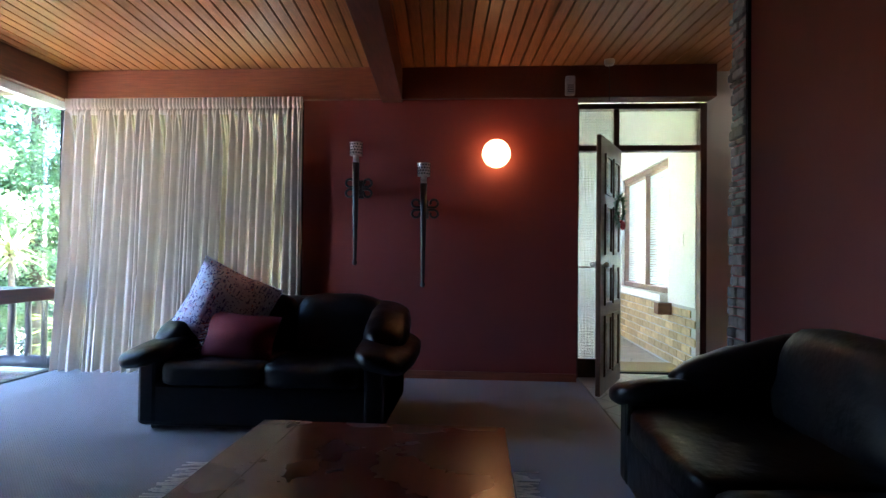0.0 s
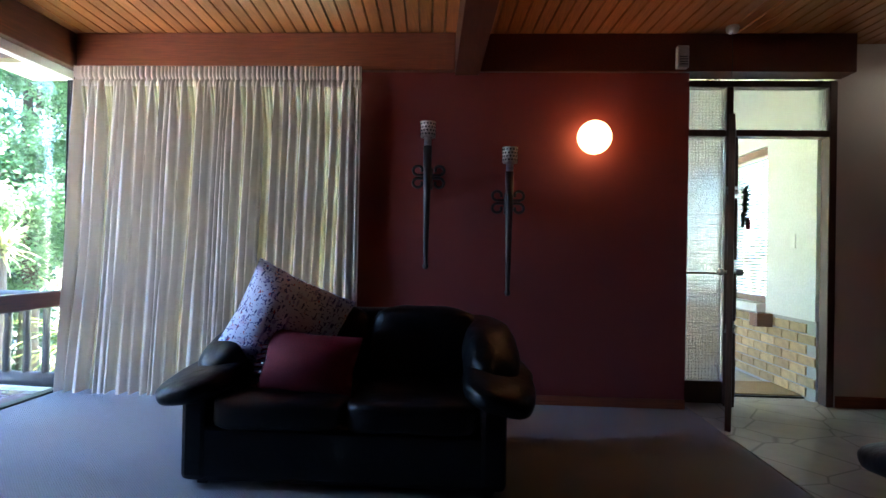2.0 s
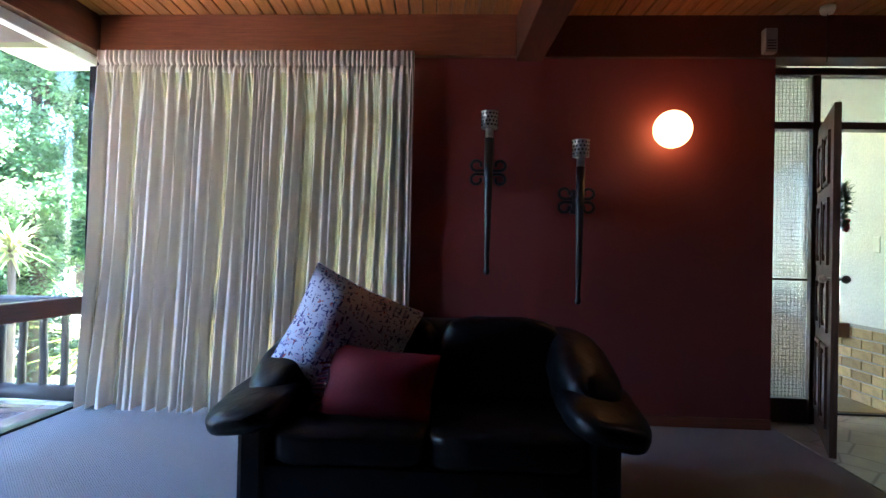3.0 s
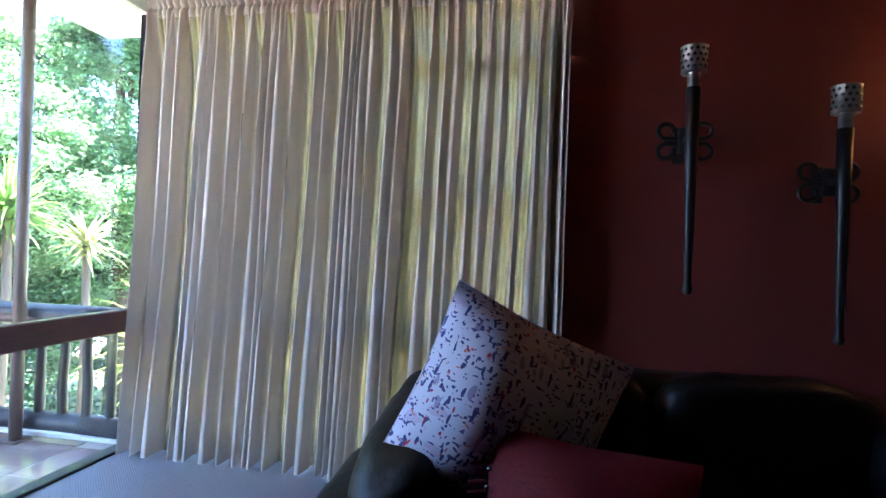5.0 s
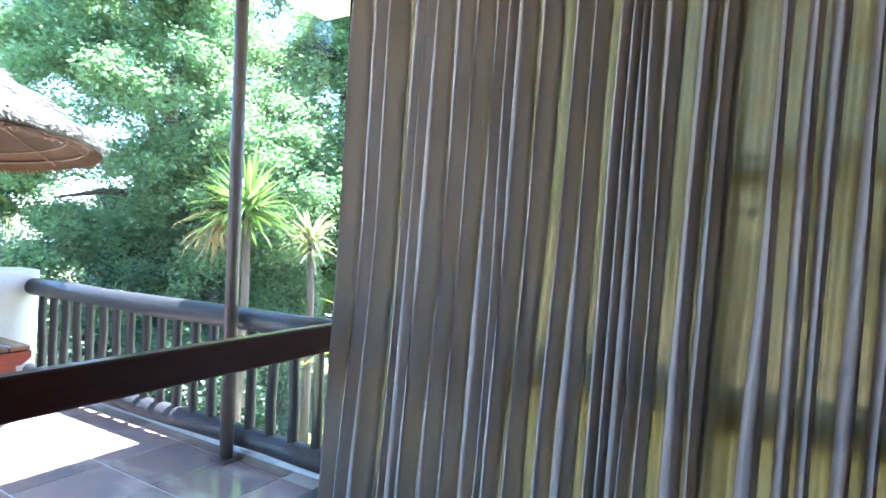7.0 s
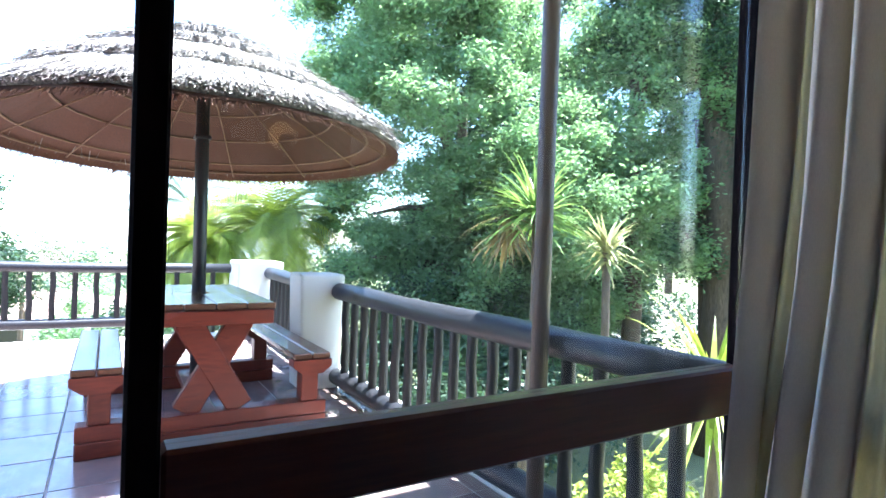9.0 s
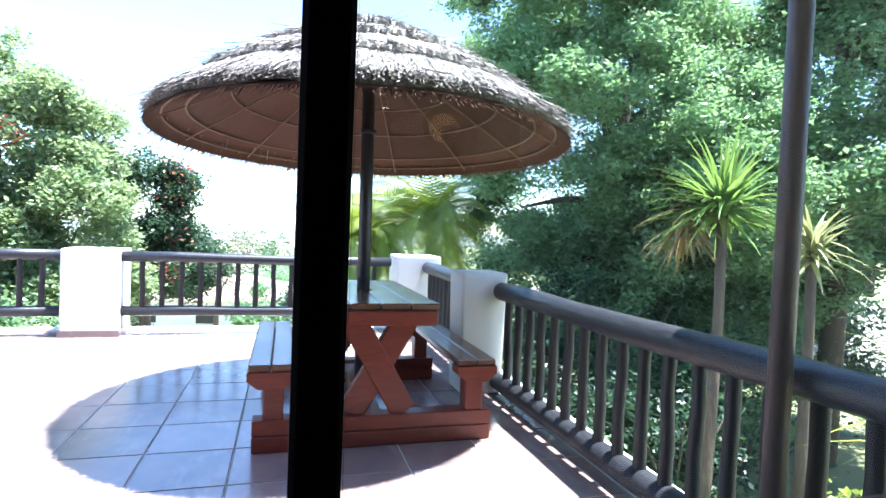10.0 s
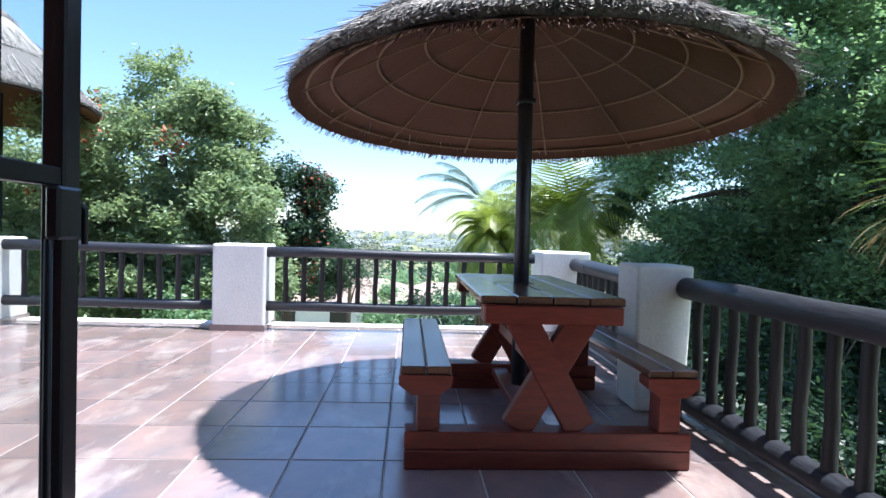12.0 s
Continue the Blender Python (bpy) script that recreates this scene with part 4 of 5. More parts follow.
post = tagged(thing("post", "brown painted round steel verandah post", "post", (-4.345, 4.82, FZ)), kind="structure")
bm = bmesh.new()
tube(bm, ((0, 0, 0.011), (0, 0, 1.2), (0, 0, 2.619)), 0.034, 16)
part("shaft", bm, M_STEEL, post)
part("base_plate", boxes((-0.06, 0.06, -0.06, 0.06, 0.0, 0.01), r=0.002), M_STEEL, post)

# ---- terrace ----
terrace = tagged(thing("terrace_floor", "terrace of glazed brown-pink slate tiles with grout", "floor", (0, 0, FZ)), kind="structure")
part("slab", boxes((-9.30, GX - 0.062, -4.2, 4.93, -0.5, -0.004)), M_GROUT, terrace)
structure("kerb", boxes((-9.30, GX - 0.06, 4.931, 5.16, -0.5, FZ + 0.02), (-9.5, -9.301, -4.2, 5.16, -0.5, FZ + 0.02), r=0.006), M_PLASTER, "white plastered terrace kerb", "kerb")
structure("wall_below", boxes((-9.45, GX, 4.95, 5.1, -2.75, -0.501), (-9.45, -9.3, -4.2, 4.949, -2.75, -0.501), (GX + 0.001, 4.6, 4.90, 5.1, -2.75, -0.17)), M_PLASTER, "white plastered wall under the terrace")

def post_mesh(r, h, n=10, bend=0.004):
    bm = bmesh.new()
    tube(bm, ((0, 0, 0), (bend, -bend, h * 0.35), (-bend, bend, h * 0.7), (0, 0, h)), [r * 1.05, r, r * 0.96, r], n, False)
    return mesh_of("baluster", bm, M_BALUSTER)


def railing(p0, p1, z_top, z_low, r_top, r_low, step, r_bal):
    a, b = Vector(p0), Vector(p1)
    t = thing("railing", "dark round-log railing with pole balusters", "railing", (0, 0, FZ), 0, "terrace railings")
    d = (b - a).normalized()
    for nm, z, r in (("top_rail", z_top, r_top), ("bottom_rail", z_low, r_low)):
        bm = bmesh.new()
        n = max(3, int((b - a).length / 0.5))
        tube(bm, [a.lerp(b, k / n) + Vector((0, 0, z + 0.005 * math.sin(k * 1.7))) for k in range(n + 1)], [r * (1 + 0.05 * math.sin(k * 2.3)) for k in range(n + 1)], 18)
        part(nm, bm, M_LOG, t)
    count = int((b - a).length / step)
    me = post_mesh(r_bal, z_top - z_low - r_top * 0.6 - r_low * 0.6)
    for k in range(1, count):
        o = new("baluster", me)
        o.parent = t
        o.matrix_basis = Matrix.Translation(a.lerp(b, k / count) + Vector((0, 0, z_low + r_low * 0.6))) @ Matrix.Rotation(k * 1.9, 4, "Z")
    return t


RY = 4.945
railing((-6.72, RY - 0.05, 0), (-3.66, RY, 0), 0.735, 0.09, 0.064, 0.06, 0.158, 0.028)
railing((-9.02, RY, 0), (-7.02, RY - 0.05, 0), 0.735, 0.09, 0.064, 0.06, 0.158, 0.028)
railing((-9.15, 1.87, 0), (-9.15, 4.55, 0), 0.775, 0.235, 0.052, 0.05, 0.17, 0.026)
railing((-9.15, -0.63, 0), (-9.15, 1.37, 0), 0.775, 0.235, 0.052, 0.05, 0.17, 0.026)
railing((-9.15, -4.0, 0), (-9.15, -1.13, 0), 0.775, 0.235, 0.052, 0.05, 0.17, 0.026)


def pillar(x0, x1, y0, y1, h, taper=0.0):
    t = thing("pillar", "white plastered terrace pillar", "pillar", ((x0 + x1) / 2, (y0 + y1) / 2, FZ), 0, "white terrace pillars")
    hx, hy = (x1 - x0) / 2, (y1 - y0) / 2
    bm = bmesh.new()
    box(bm, -hx, hx, -hy, hy, 0.0, h, 0.02, 3)
    for v in bm.verts:
        if v.co.z < h / 2:
            v.co.y *= 1 - taper
            v.co.x *= 1 - taper
    part("shaft", bm, M_PLASTER, t)
    if not taper:
        k = 0.012
        part("plinth_tile", boxes((-hx - k, hx + k, -hy - k, -hy - 0.001, 0, 0.06), (-hx - k, hx + k, hy + 0.001, hy + k, 0, 0.06), (hx + 0.001, hx + k, -hy, hy, 0, 0.06), (-hx - k, -hx - 0.001, -hy, hy, 0, 0.06)), M_TILE, t, "terracotta skirting tiles")
    return t


pillar(-9.48, -9.03, 1.37, 1.87, 0.845)
pillar(-9.48, -9.03, -1.13, -0.63, 0.845)
pillar(-9.50, -9.02, 4.60, 5.10, 0.86)
pillar(-7.02, -6.70, 4.60, 4.94, 0.865, 0.10)

# ---- picnic table ----
pic = thing("picnic_table", "red-stained timber picnic table with fixed benches", "picnic table", (-6.58, 3.90, FZ))
for sx in (-0.62, 0.62):
    one_box("base_plank", M_REDWOOD, pic, sx - 0.055, sx + 0.055, -0.63, 0.63, 0.001, 0.085, 0.006)
    bm = bmesh.new()
    box(bm, sx - 0.055, sx + 0.055, -0.63, 0.63, 0.087, 0.165, 0.006)
    part("base_plank", bm, M_REDWOOD, pic)
    for sy in (-1, 1):
        one_box("bench_post", M_REDWOOD, pic, sx - 0.05, sx + 0.05, sy * 0.53 - 0.05, sy * 0.53 + 0.05, 0.166, 0.33, 0.006)
        bm = bmesh.new()
        pr = [(-0.115, 0.405), (0.115, 0.405), (0.115, 0.365), (0.06, 0.322), (-0.06, 0.322), (-0.115, 0.365)]
        front = [bm.verts.new((sx - 0.052, sy * 0.545 + a, b)) for a, b in pr]
        back = [bm.verts.new((sx + 0.052, sy * 0.545 + a, b)) for a, b in pr]
        bm.faces.new(front)
        bm.faces.new(back[::-1])
        for k in range(6):
            bm.faces.new((front[k], back[k], back[(k + 1) % 6], front[(k + 1) % 6]))
        part("corbel", bm, M_REDWOOD, pic)
        # crossed legs
        ang = math.atan2(0.28, 0.48)
        m = Matrix.Translation((sx + 0.004 * sy, 0, 0.415)) @ Matrix.Rotation(sy * ang, 4, "X")
        one_box("cross_leg", M_REDWOOD, pic, -0.03, 0.03, -0.068, 0.068, -0.285, 0.285, 0.006, m=m)
    one_box("top_bearer", M_REDWOOD, pic, sx - 0.06, sx + 0.06, -0.305, 0.305, 0.635, 0.715, 0.006)
one_box("long_brace", M_REDWOOD, pic, -0.56, 0.56, -0.03, 0.03, 0.38, 0.45, 0.005)
one_box("foot_rail", M_REDWOOD, pic, -0.564, 0.564, -0.07, 0.03, 0.10, 0.145, 0.005)
for k in range(4):
    y0 = -0.32 + k * 0.161
    if k in (1, 2):
        # boards notched round the pole
        yy0, yy1 = y0, y0 + 0.155
        bm = bmesh.new()
        box(bm, -0.66, -0.05, yy0, yy1, 0.716, 0.752, 0.005, 1)
        box(bm, 0.05, 0.66, yy0, yy1, 0.716, 0.752, 0.005, 1)
        box(bm, -0.05, 0.05, yy0 if k == 1 else yy0 + 0.05, yy1 - 0.05 if k == 1 else yy1, 0.7165, 0.7515)
        part("table_board", bm, M_TABLETOP, pic)
    else:
        one_box("table_board", M_TABLETOP, pic, -0.66, 0.66, y0, y0 + 0.155, 0.716, 0.752, 0.005)
for sy, a in ((-1, -0.655), (1, 0.435)):
    for k in range(2):
        one_box("bench_board", M_TABLETOP, pic, -0.66, 0.66, a + k * 0.113, a + k * 0.113 + 0.108, 0.406, 0.442, 0.006)

# ---- thatched umbrella ----
rng = random.Random(11)
UMB = (-6.60, 3.90, FZ)
umb = thing("thatch_umbrella", "round thatched umbrella on a dark pole", "umbrella", UMB)
umb.matrix_basis = pose(UMB[0], UMB[1], UMB[2] + 0.035, 0, -2.6, 0)
bm = bmesh.new()
tube(bm, ((0, 0, 0.15), (0, 0, 1.2), (0, 0, 2.40)), 0.042, 14)
part("pole", bm, M_LOG, umb)
PROFILE = [(1.29, 1.67), (1.13, 1.80), (0.93, 1.95), (0.70, 2.10), (0.45, 2.24), (0.2, 2.36), (0.03, 2.42)]
bm = bmesh.new()
rings = [(1.29, 1.645), (1.05, 1.815), (1.078, 1.748), (0.81, 1.96), (0.838, 1.892), (0.55, 2.095), (0.578, 2.027), (0.27, 2.215), (0.298, 2.15), (0.045, 2.27)]
lathe(bm, rings, 96, cap=False)
for v in bm.verts:
    v.co.z += 0.006 * noise.noise((v.co.x * 14, v.co.y * 14, v.co.z * 2))
part("reed_lining", bm, M_THATCH_IN, umb, "brown reed underside in rings")
rr = random.Random(6)
verts, faces = [], []
for k in range(1500):
    a, r0, drop = 2 * math.pi * k / 1500, rr.uniform(1.20, 1.25), rr.uniform(0.005, 0.04)
    da = rr.gauss(0, 0.012)
    z0 = 1.645 + (1.29 - r0) * 0.708 - 0.006
    p0, p1 = Vector((r0 * math.cos(a), r0 * math.sin(a), z0)), Vector((1.30 * math.cos(a + da), 1.30 * math.sin(a + da), 1.642 - drop))
    w = Vector((-math.sin(a), math.cos(a), 0)) * 0.0035
    i0 = len(verts)
    verts += [tuple(p0 - w), tuple(p0 + w), tuple(p1 + w * 0.5), tuple(p1 - w * 0.5)]
    faces.append((i0, i0 + 1, i0 + 2, i0 + 3))
me = bpy.data.meshes.new("reed_fringe")
me.from_pydata(verts, [], faces)
me.materials.append(M_THATCH_IN)
tagged(new("reed_fringe", me), "ragged brown reed ends along the rim", kind="stuff").parent = umb
M_WIRE = material("pale_reed_hoop", (0.21, 0.125, 0.07), rough=0.7, grain=60)
for r, z in ((1.20, 1.695), (1.075, 1.752), (0.835, 1.895), (0.575, 2.03), (0.295, 2.155)):
    bm = bmesh.new()
    tube(bm, [(r * math.cos(2 * math.pi * k / 64), r * math.sin(2 * math.pi * k / 64), z) for k in range(65)], 0.0075, 6, False)
    part("hoop", bm, M_WIRE, umb)
for k in range(12):
    a = 2 * math.pi * (k + 0.35) / 12
    bm = bmesh.new()
    tube(bm, [(r * math.cos(a), r * math.sin(a), z - 0.012) for r, z in ((1.22, 1.68), (0.95, 1.83), (0.70, 1.965), (0.44, 2.085), (0.05, 2.24))], 0.0055, 6)
    part("rib", bm, M_WIRE, umb)


def thatch(profile, layers, straws, seed, length=0.22, thick=0.007):
    """A stepped coat of straw: a closed core below, and loose straws that end in a ragged edge at every step."""
    rr = random.Random(seed)
    verts, faces = [], []
    n = 72

    def height(r):
        r = max(r, profile[-1][0])
        for (r0, z0), (r1, z1) in zip(profile, profile[1:]):
            if r1 <= r <= r0:
                return z0 + (z1 - z0) * (r0 - r) / (r0 - r1)
        return profile[0][1] - (r - profile[0][0]) * 1.2
    top = profile[0][0]
    edges = [top * (1 - k / layers) for k in range(layers + 1)]
    for k in range(layers):
        e0, e1 = edges[k], max(edges[k + 1] - 0.06, 0.03)
        lip = 0.07 if k else 0.06
        z0, z1 = height(e0), height(e1) + 0.02

        def coat(r):
            return z0 + lip + (z1 - z0 - lip) * min(1.0, max(0.0, (e0 - r) / (e0 - e1)))
        base = len(verts)
        for r, z in ((e0 - 0.03, z0), (e0 - 0.006, z0 + lip * 0.5), (e0 - 0.02, z0 + lip), (e1, z1)):
            for j in range(n):
                a = 2 * math.pi * j / n
                verts.append((r * math.cos(a), r * math.sin(a), z + 0.008 * rr.uniform(-1, 1)))
        for row in range(3):
            for j in range(n):
                i0 = base + row * n
                faces.append((i0 + j, i0 + (j + 1) % n, i0 + n + (j + 1) % n, i0 + n + j))
        for _ in range(int(straws * (e0 / top))):
            a = rr.uniform(0, 2 * math.pi)
            r0 = max(e0 - rr.uniform(0.02, length), 0.03)
            r1 = e0 + rr.gauss(-0.004, 0.016 if rr.random() < 0.85 else 0.045)
            da = rr.gauss(0, 0.05)
            t = rr.uniform(0, 1)
            p0 = Vector((r0 * math.cos(a), r0 * math.sin(a), z0 + (coat(r0) - z0) * (0.72 + 0.33 * t)))
            p1 = Vector((r1 * math.cos(a + da), r1 * math.sin(a + da), z0 + lip * (1.08 * t - 0.03)))
            s = Vector((-math.sin(a), math.cos(a), rr.uniform(-0.6, 0.6))) * thick * rr.uniform(0.5, 1)
            i0 = len(verts)
            verts += [p0 - s, p0 + s, p1 + s * 0.5, p1 - s * 0.5]
            faces.append((i0, i0 + 1, i0 + 2, i0 + 3))
    me = bpy.data.meshes.new("thatch")
    me.from_pydata([tuple(v) for v in verts], [], faces)
    me.materials.append(M_THATCH)
    return me


th = tagged(new("thatch", thatch(PROFILE, 5, 9000, 3, 0.22, 0.005)), "weathered grey straw in ragged layers", kind="stuff")
th.parent = umb
th.location = (0, 0, 0.0)
part("collar", boxes((-0.05, 0.05, -0.05, 0.05, 1.72, 1.745), r=0.006), M_LOG, umb)

# thatched summerhouse roof past the terrace
lapa = thing("thatch_gazebo", "round gazebo with a steep pale thatched roof", "gazebo", (-11.6, -3.45, -2.4))
gl = tagged(new("thatch", thatch([(2.1, 5.0), (1.4, 5.75), (0.7, 6.5), (0.03, 7.1)], 4, 4000, 8, 0.4, 0.008)), "pale weathered straw", kind="stuff")
gl.parent = lapa
bm = bmesh.new()
lathe(bm, ((2.08, 4.97), (1.4, 5.55), (0.05, 6.8)), 48, cap=False)
part("reed_lining", bm, M_THATCH_IN, lapa)
for k in range(6):
    a = 2 * math.pi * k / 6
    bm = bmesh.new()
    tube(bm, ((1.4 * math.cos(a), 1.4 * math.sin(a), -0.35), (1.4 * math.cos(a), 1.4 * math.sin(a), 5.4)), 0.07, 10)
    part("pole", bm, M_LOG, lapa)


# ---- garden ----
def ground_z(x, y):
    d = max(0.0, -x - 12.0)
    if d <= 110:
        z = -2.7 - 0.115 * d
    else:
        z = -15.35 - 0.004 * (d - 110)
    far = max(0.0, math.hypot(x, y) - 420)
    return z + min(26.0, far * 0.045) * (0.6 + 0.4 * noise.noise((x / 300, y / 300, 0)))


bm = bmesh.new()
ticks = [-4000, -2500, -1600, -1100, -800, -600, -450, -330, -250, -180, -130, -90, -60, -40, -28, -20, -14, -10, -5, 0, 8, 20, 40, 90, 180, 330, 600, 1100, 2500, 4000]
grid = [[bm.verts.new((x, y, ground_z(x, y))) for y in ticks] for x in ticks]
for i in range(len(ticks) - 1):
    for j in range(len(ticks) - 1):
        bm.faces.new((grid[i][j], grid[i + 1][j], grid[i + 1][j + 1], grid[i][j + 1])).smooth = True
structure("ground", bm, M_GRASS, "dry lawn and sloping ground round the house", "ground")
structure("road", boxes((-40, 6.0, 17.5, 42, -2.74, -2.66)), M_PAVING, "pale sandy driveway beyond the garden", "driveway")


def leaf_mesh(name, centres, per, spread, size, mat, seed, droop=0.0, flat=0.5):
    """Many small folded leaves in clumps round the given centres."""
    r = np.random.RandomState(seed)
    c = np.repeat(np.array(centres), per, axis=0)
    n = len(c)
    c = c + r.normal(0, 1, (n, 3)) * np.array(spread)
    d = r.normal(0, 1, (n, 3))
    d[:, 2] = d[:, 2] * flat - droop
    d /= np.linalg.norm(d, axis=1)[:, None]
    s = np.cross(d, r.normal(0, 0.75, (n, 3)) + np.array((0, 0, 1.0)))
    s /= np.linalg.norm(s, axis=1)[:, None] + 1e-6
    L = size * r.uniform(0.6, 1.3, (n, 1))
    v = np.empty((n, 4, 3))
    v[:, 0], v[:, 1], v[:, 2], v[:, 3] = c - d * L / 2, c + s * L * 0.24, c + d * L / 2, c - s * L * 0.24
    me = bpy.data.meshes.new(name)
    idx = np.arange(n)[:, None] * 4
    me.from_pydata(v.reshape(-1, 3).tolist(), [], (idx + np.array([[0, 1, 2, 3]])).tolist())
    me.materials.append(mat)
    return me


def clump_centres(blobs, count, seed, puff=0.55):
    """Clump centres: most gathered in rounded puffs on the skin of a few uneven ellipsoids, the rest loose inside."""
    r = np.random.RandomState(seed)
    vol = np.array([b[3] * b[4] * b[5] for b in blobs]) ** 0.8
    out = []

    def spot(k, lo):
        b = blobs[k]
        d = r.normal(0, 1, 3)
        d /= np.linalg.norm(d)
        q = r.uniform(lo, 1.0) ** 0.6
        bump = 1 + 0.22 * noise.noise(Vector(d * 2.3) + Vector((k, seed, 0)))
        return np.array((b[0] + d[0] * b[3] * q * bump, b[1] + d[1] * b[4] * q * bump, b[2] + d[2] * b[5] * q * bump))
    loose = int(count * 0.38)
    for k in r.choice(len(blobs), loose, p=vol / vol.sum()):
        out.append(tuple(spot(k, 0.25)))
    puffs = max(4, (count - loose) // 11)
    for k in r.choice(len(blobs), puffs, p=vol / vol.sum()):
        c = spot(k, 0.75)
        size = min(puff, 0.3 * blobs[k][3]) * r.uniform(0.6, 1.35)
        for _ in range(11):
            d = r.normal(0, 1, 3)
            d *= size * r.uniform(0.5, 1.0) / np.linalg.norm(d)
            out.append((c[0] + d[0], c[1] + d[1], c[2] + d[2] * 0.8))
    return out


def tree(label, at, height, blobs, clumps, per, spread, size, mat, seed, trunk=0.16, blossom=0, group="", droop=0.0, name="tree", big=1.0):
    r = random.Random(seed)
    t = thing(name, label, "tree", at, group=group)
    bm = bmesh.new()
    top = Vector((r.uniform(-0.2, 0.2), r.uniform(-0.2, 0.2), height))
    tube(bm, ((0, 0, -0.15), (0.05, 0.03, height * 0.35), tuple(top * 0.75), tuple(top)), [trunk * 1.25, trunk, trunk * 0.75, trunk * 0.4], 10)
    part("trunk", bm, M_BARK, t)
    for b in blobs:
        bm = bmesh.new()
        p0 = top * r.uniform(0.45, 0.85)
        p1 = Vector(b[:3])
        tube(bm, (tuple(p0), tuple(p0.lerp(p1, 0.5) + Vector((r.uniform(-0.2, 0.2), r.uniform(-0.2, 0.2), 0.1))), tuple(p1)), [trunk * 0.5, trunk * 0.3, trunk * 0.12], 7)
        part("limb", bm, M_BARK, t)
    cs = clump_centres(blobs, clumps, seed)
    cr = tagged(new("crown", leaf_mesh("crown", cs, per, spread, size, mat, seed, droop)), kind="stuff")
    cr.parent = t
    if blossom:
        bl = tagged(new("blossom", leaf_mesh("blossom", sorted(cs, key=lambda c: -c[0] - 0.3 * c[2])[4:4 + blossom * 7:7], 90, (0.17 * big, 0.17 * big, 0.15 * big), 0.11, M_BLOSSOM, seed + 1)), "orange-red flower heads", kind="stuff")
        bl.parent = t
    return t


G = -2.7
tree("large dark evergreen tree with dense drooping foliage", (-12.4, 9.6, G), 7.0, [(0.7, -0.9, 6.2, 2.6, 2.6, 1.9), (-0.9, -0.3, 3.2, 1.7, 1.5, 1.5), (1.9, 0.2, 4.7, 1.7, 1.6, 1.5), (1.0, 1.9, 2.6, 1.6, 1.5, 1.4), (0.2, -1.1, 8.2, 2.3, 2.3, 1.7), (-0.8, 0.2, 1.6, 1.9, 1.6, 1.1), (0.9, -0.2, 2.2, 1.4, 1.2, 1.2), (1.6, 0.6, 1.4, 1.5, 1.4, 1.1), (0.3, -2.1, 3.5, 0.65, 0.65, 0.75), (-1.9, -1.2, 4.4, 1.0, 1.0, 0.8)], 1700, 240, (0.155, 0.155, 0.105), 0.085, M_LEAF_MID, 1, 0.2)
tree("tall dark pine-like tree behind the garden", (-14.2, 13.4, G), 9.0, [(0, 0, 6.5, 2.9, 2.9, 2.8), (1.2, -1.4, 3.6, 2.2, 2.0, 1.9), (-1.5, -1.5, 4.6, 2.0, 1.9, 1.9), (0.5, 0, 9.6, 2.5, 2.5, 2.0), (2.2, 0.4, 2.2, 1.9, 1.9, 1.5), (0, 0, 2.0, 2.6, 2.6, 1.4)], 900, 180, (0.19, 0.19, 0.14), 0.12, M_LEAF_DARK, 2, 0.22)
tree("dark dense garden tree", (-10.4, 12.6, G), 8.0, [(0, 0, 6.6, 2.0, 2.0, 2.2), (0.7, -0.9, 4.6, 1.5, 1.4, 1.3), (-0.8, -0.6, 3.6, 1.6, 1.5, 1.3), (0, 0.2, 9.0, 1.9, 1.9, 1.6)], 620, 180, (0.17, 0.17, 0.12), 0.105, M_LEAF_MID, 3, 0.18)
big = tree("old dark tree with several thick stems", (-8.9, 13.3, G), 8.5, [(0.6, 0.2, 6.6, 1.6, 1.5, 1.6), (1.3, 0.3, 5.2, 1.3, 1.2, 0.9), (-0.9, -0.2, 8.3, 1.7, 1.6, 1.4), (-1.3, 0.0, 5.0, 1.3, 1.2, 1.0), (-0.8, -0.5, 3.9, 1.0, 0.9, 0.5)], 330, 120, (0.24, 0.24, 0.17), 0.09, M_LEAF_DARK, 4, 0.34)
for dx, dy, h in ((0.95, 0.1, 6.0), (-0.75, 0.3, 6.5)):
    bm = bmesh.new()
    tube(bm, ((0.06 * dx, 0.0, 0.2), (0.25 * dx, dy * 0.3, 2.0), (0.6 * dx, dy, 3.6), (dx, dy, h)), [0.30, 0.24, 0.19, 0.09], 10)
    part("stem", bm, M_BARK, big)
tree("slender tree with pale gaps in its crown", (-5.9, 12.2, G), 8.0, [(0, 0, 6.2, 1.3, 1.3, 1.7), (-0.5, 0.4, 4.7, 1.1, 1.1, 0.8), (0.5, -0.3, 8.0, 1.6, 1.5, 1.3)], 190, 110, (0.24, 0.24, 0.17), 0.09, M_LEAF_MID, 5, 0.15)
tree("broad flowering tree with orange blossom", (-14.8, -1.7, G), 5.0, [(0, 0, 4.9, 1.75, 1.75, 1.75), (0.6, -1.2, 3.6, 1.6, 1.6, 1.4), (0.3, 1.2, 3.4, 1.35, 1.3, 1.3), (0.3, 0.2, 2.2, 1.9, 1.9, 1.2)], 1000, 190, (0.135, 0.135, 0.10), 0.105, M_LEAF_OLIVE, 6, 0.18, 5)
tree("small dark flowering tree with orange blossom", (-19.6, -0.2, -3.5), 4.6, [(0, 0, 5.0, 1.3, 1.3, 1.5), (0.2, 0.9, 3.6, 1.2, 1.2, 1.2), (0.1, -0.9, 3.4, 1.2, 1.2, 1.2)], 330, 150, (0.16, 0.16, 0.13), 0.12, M_LEAF_DARK, 7, 0.15, 9)
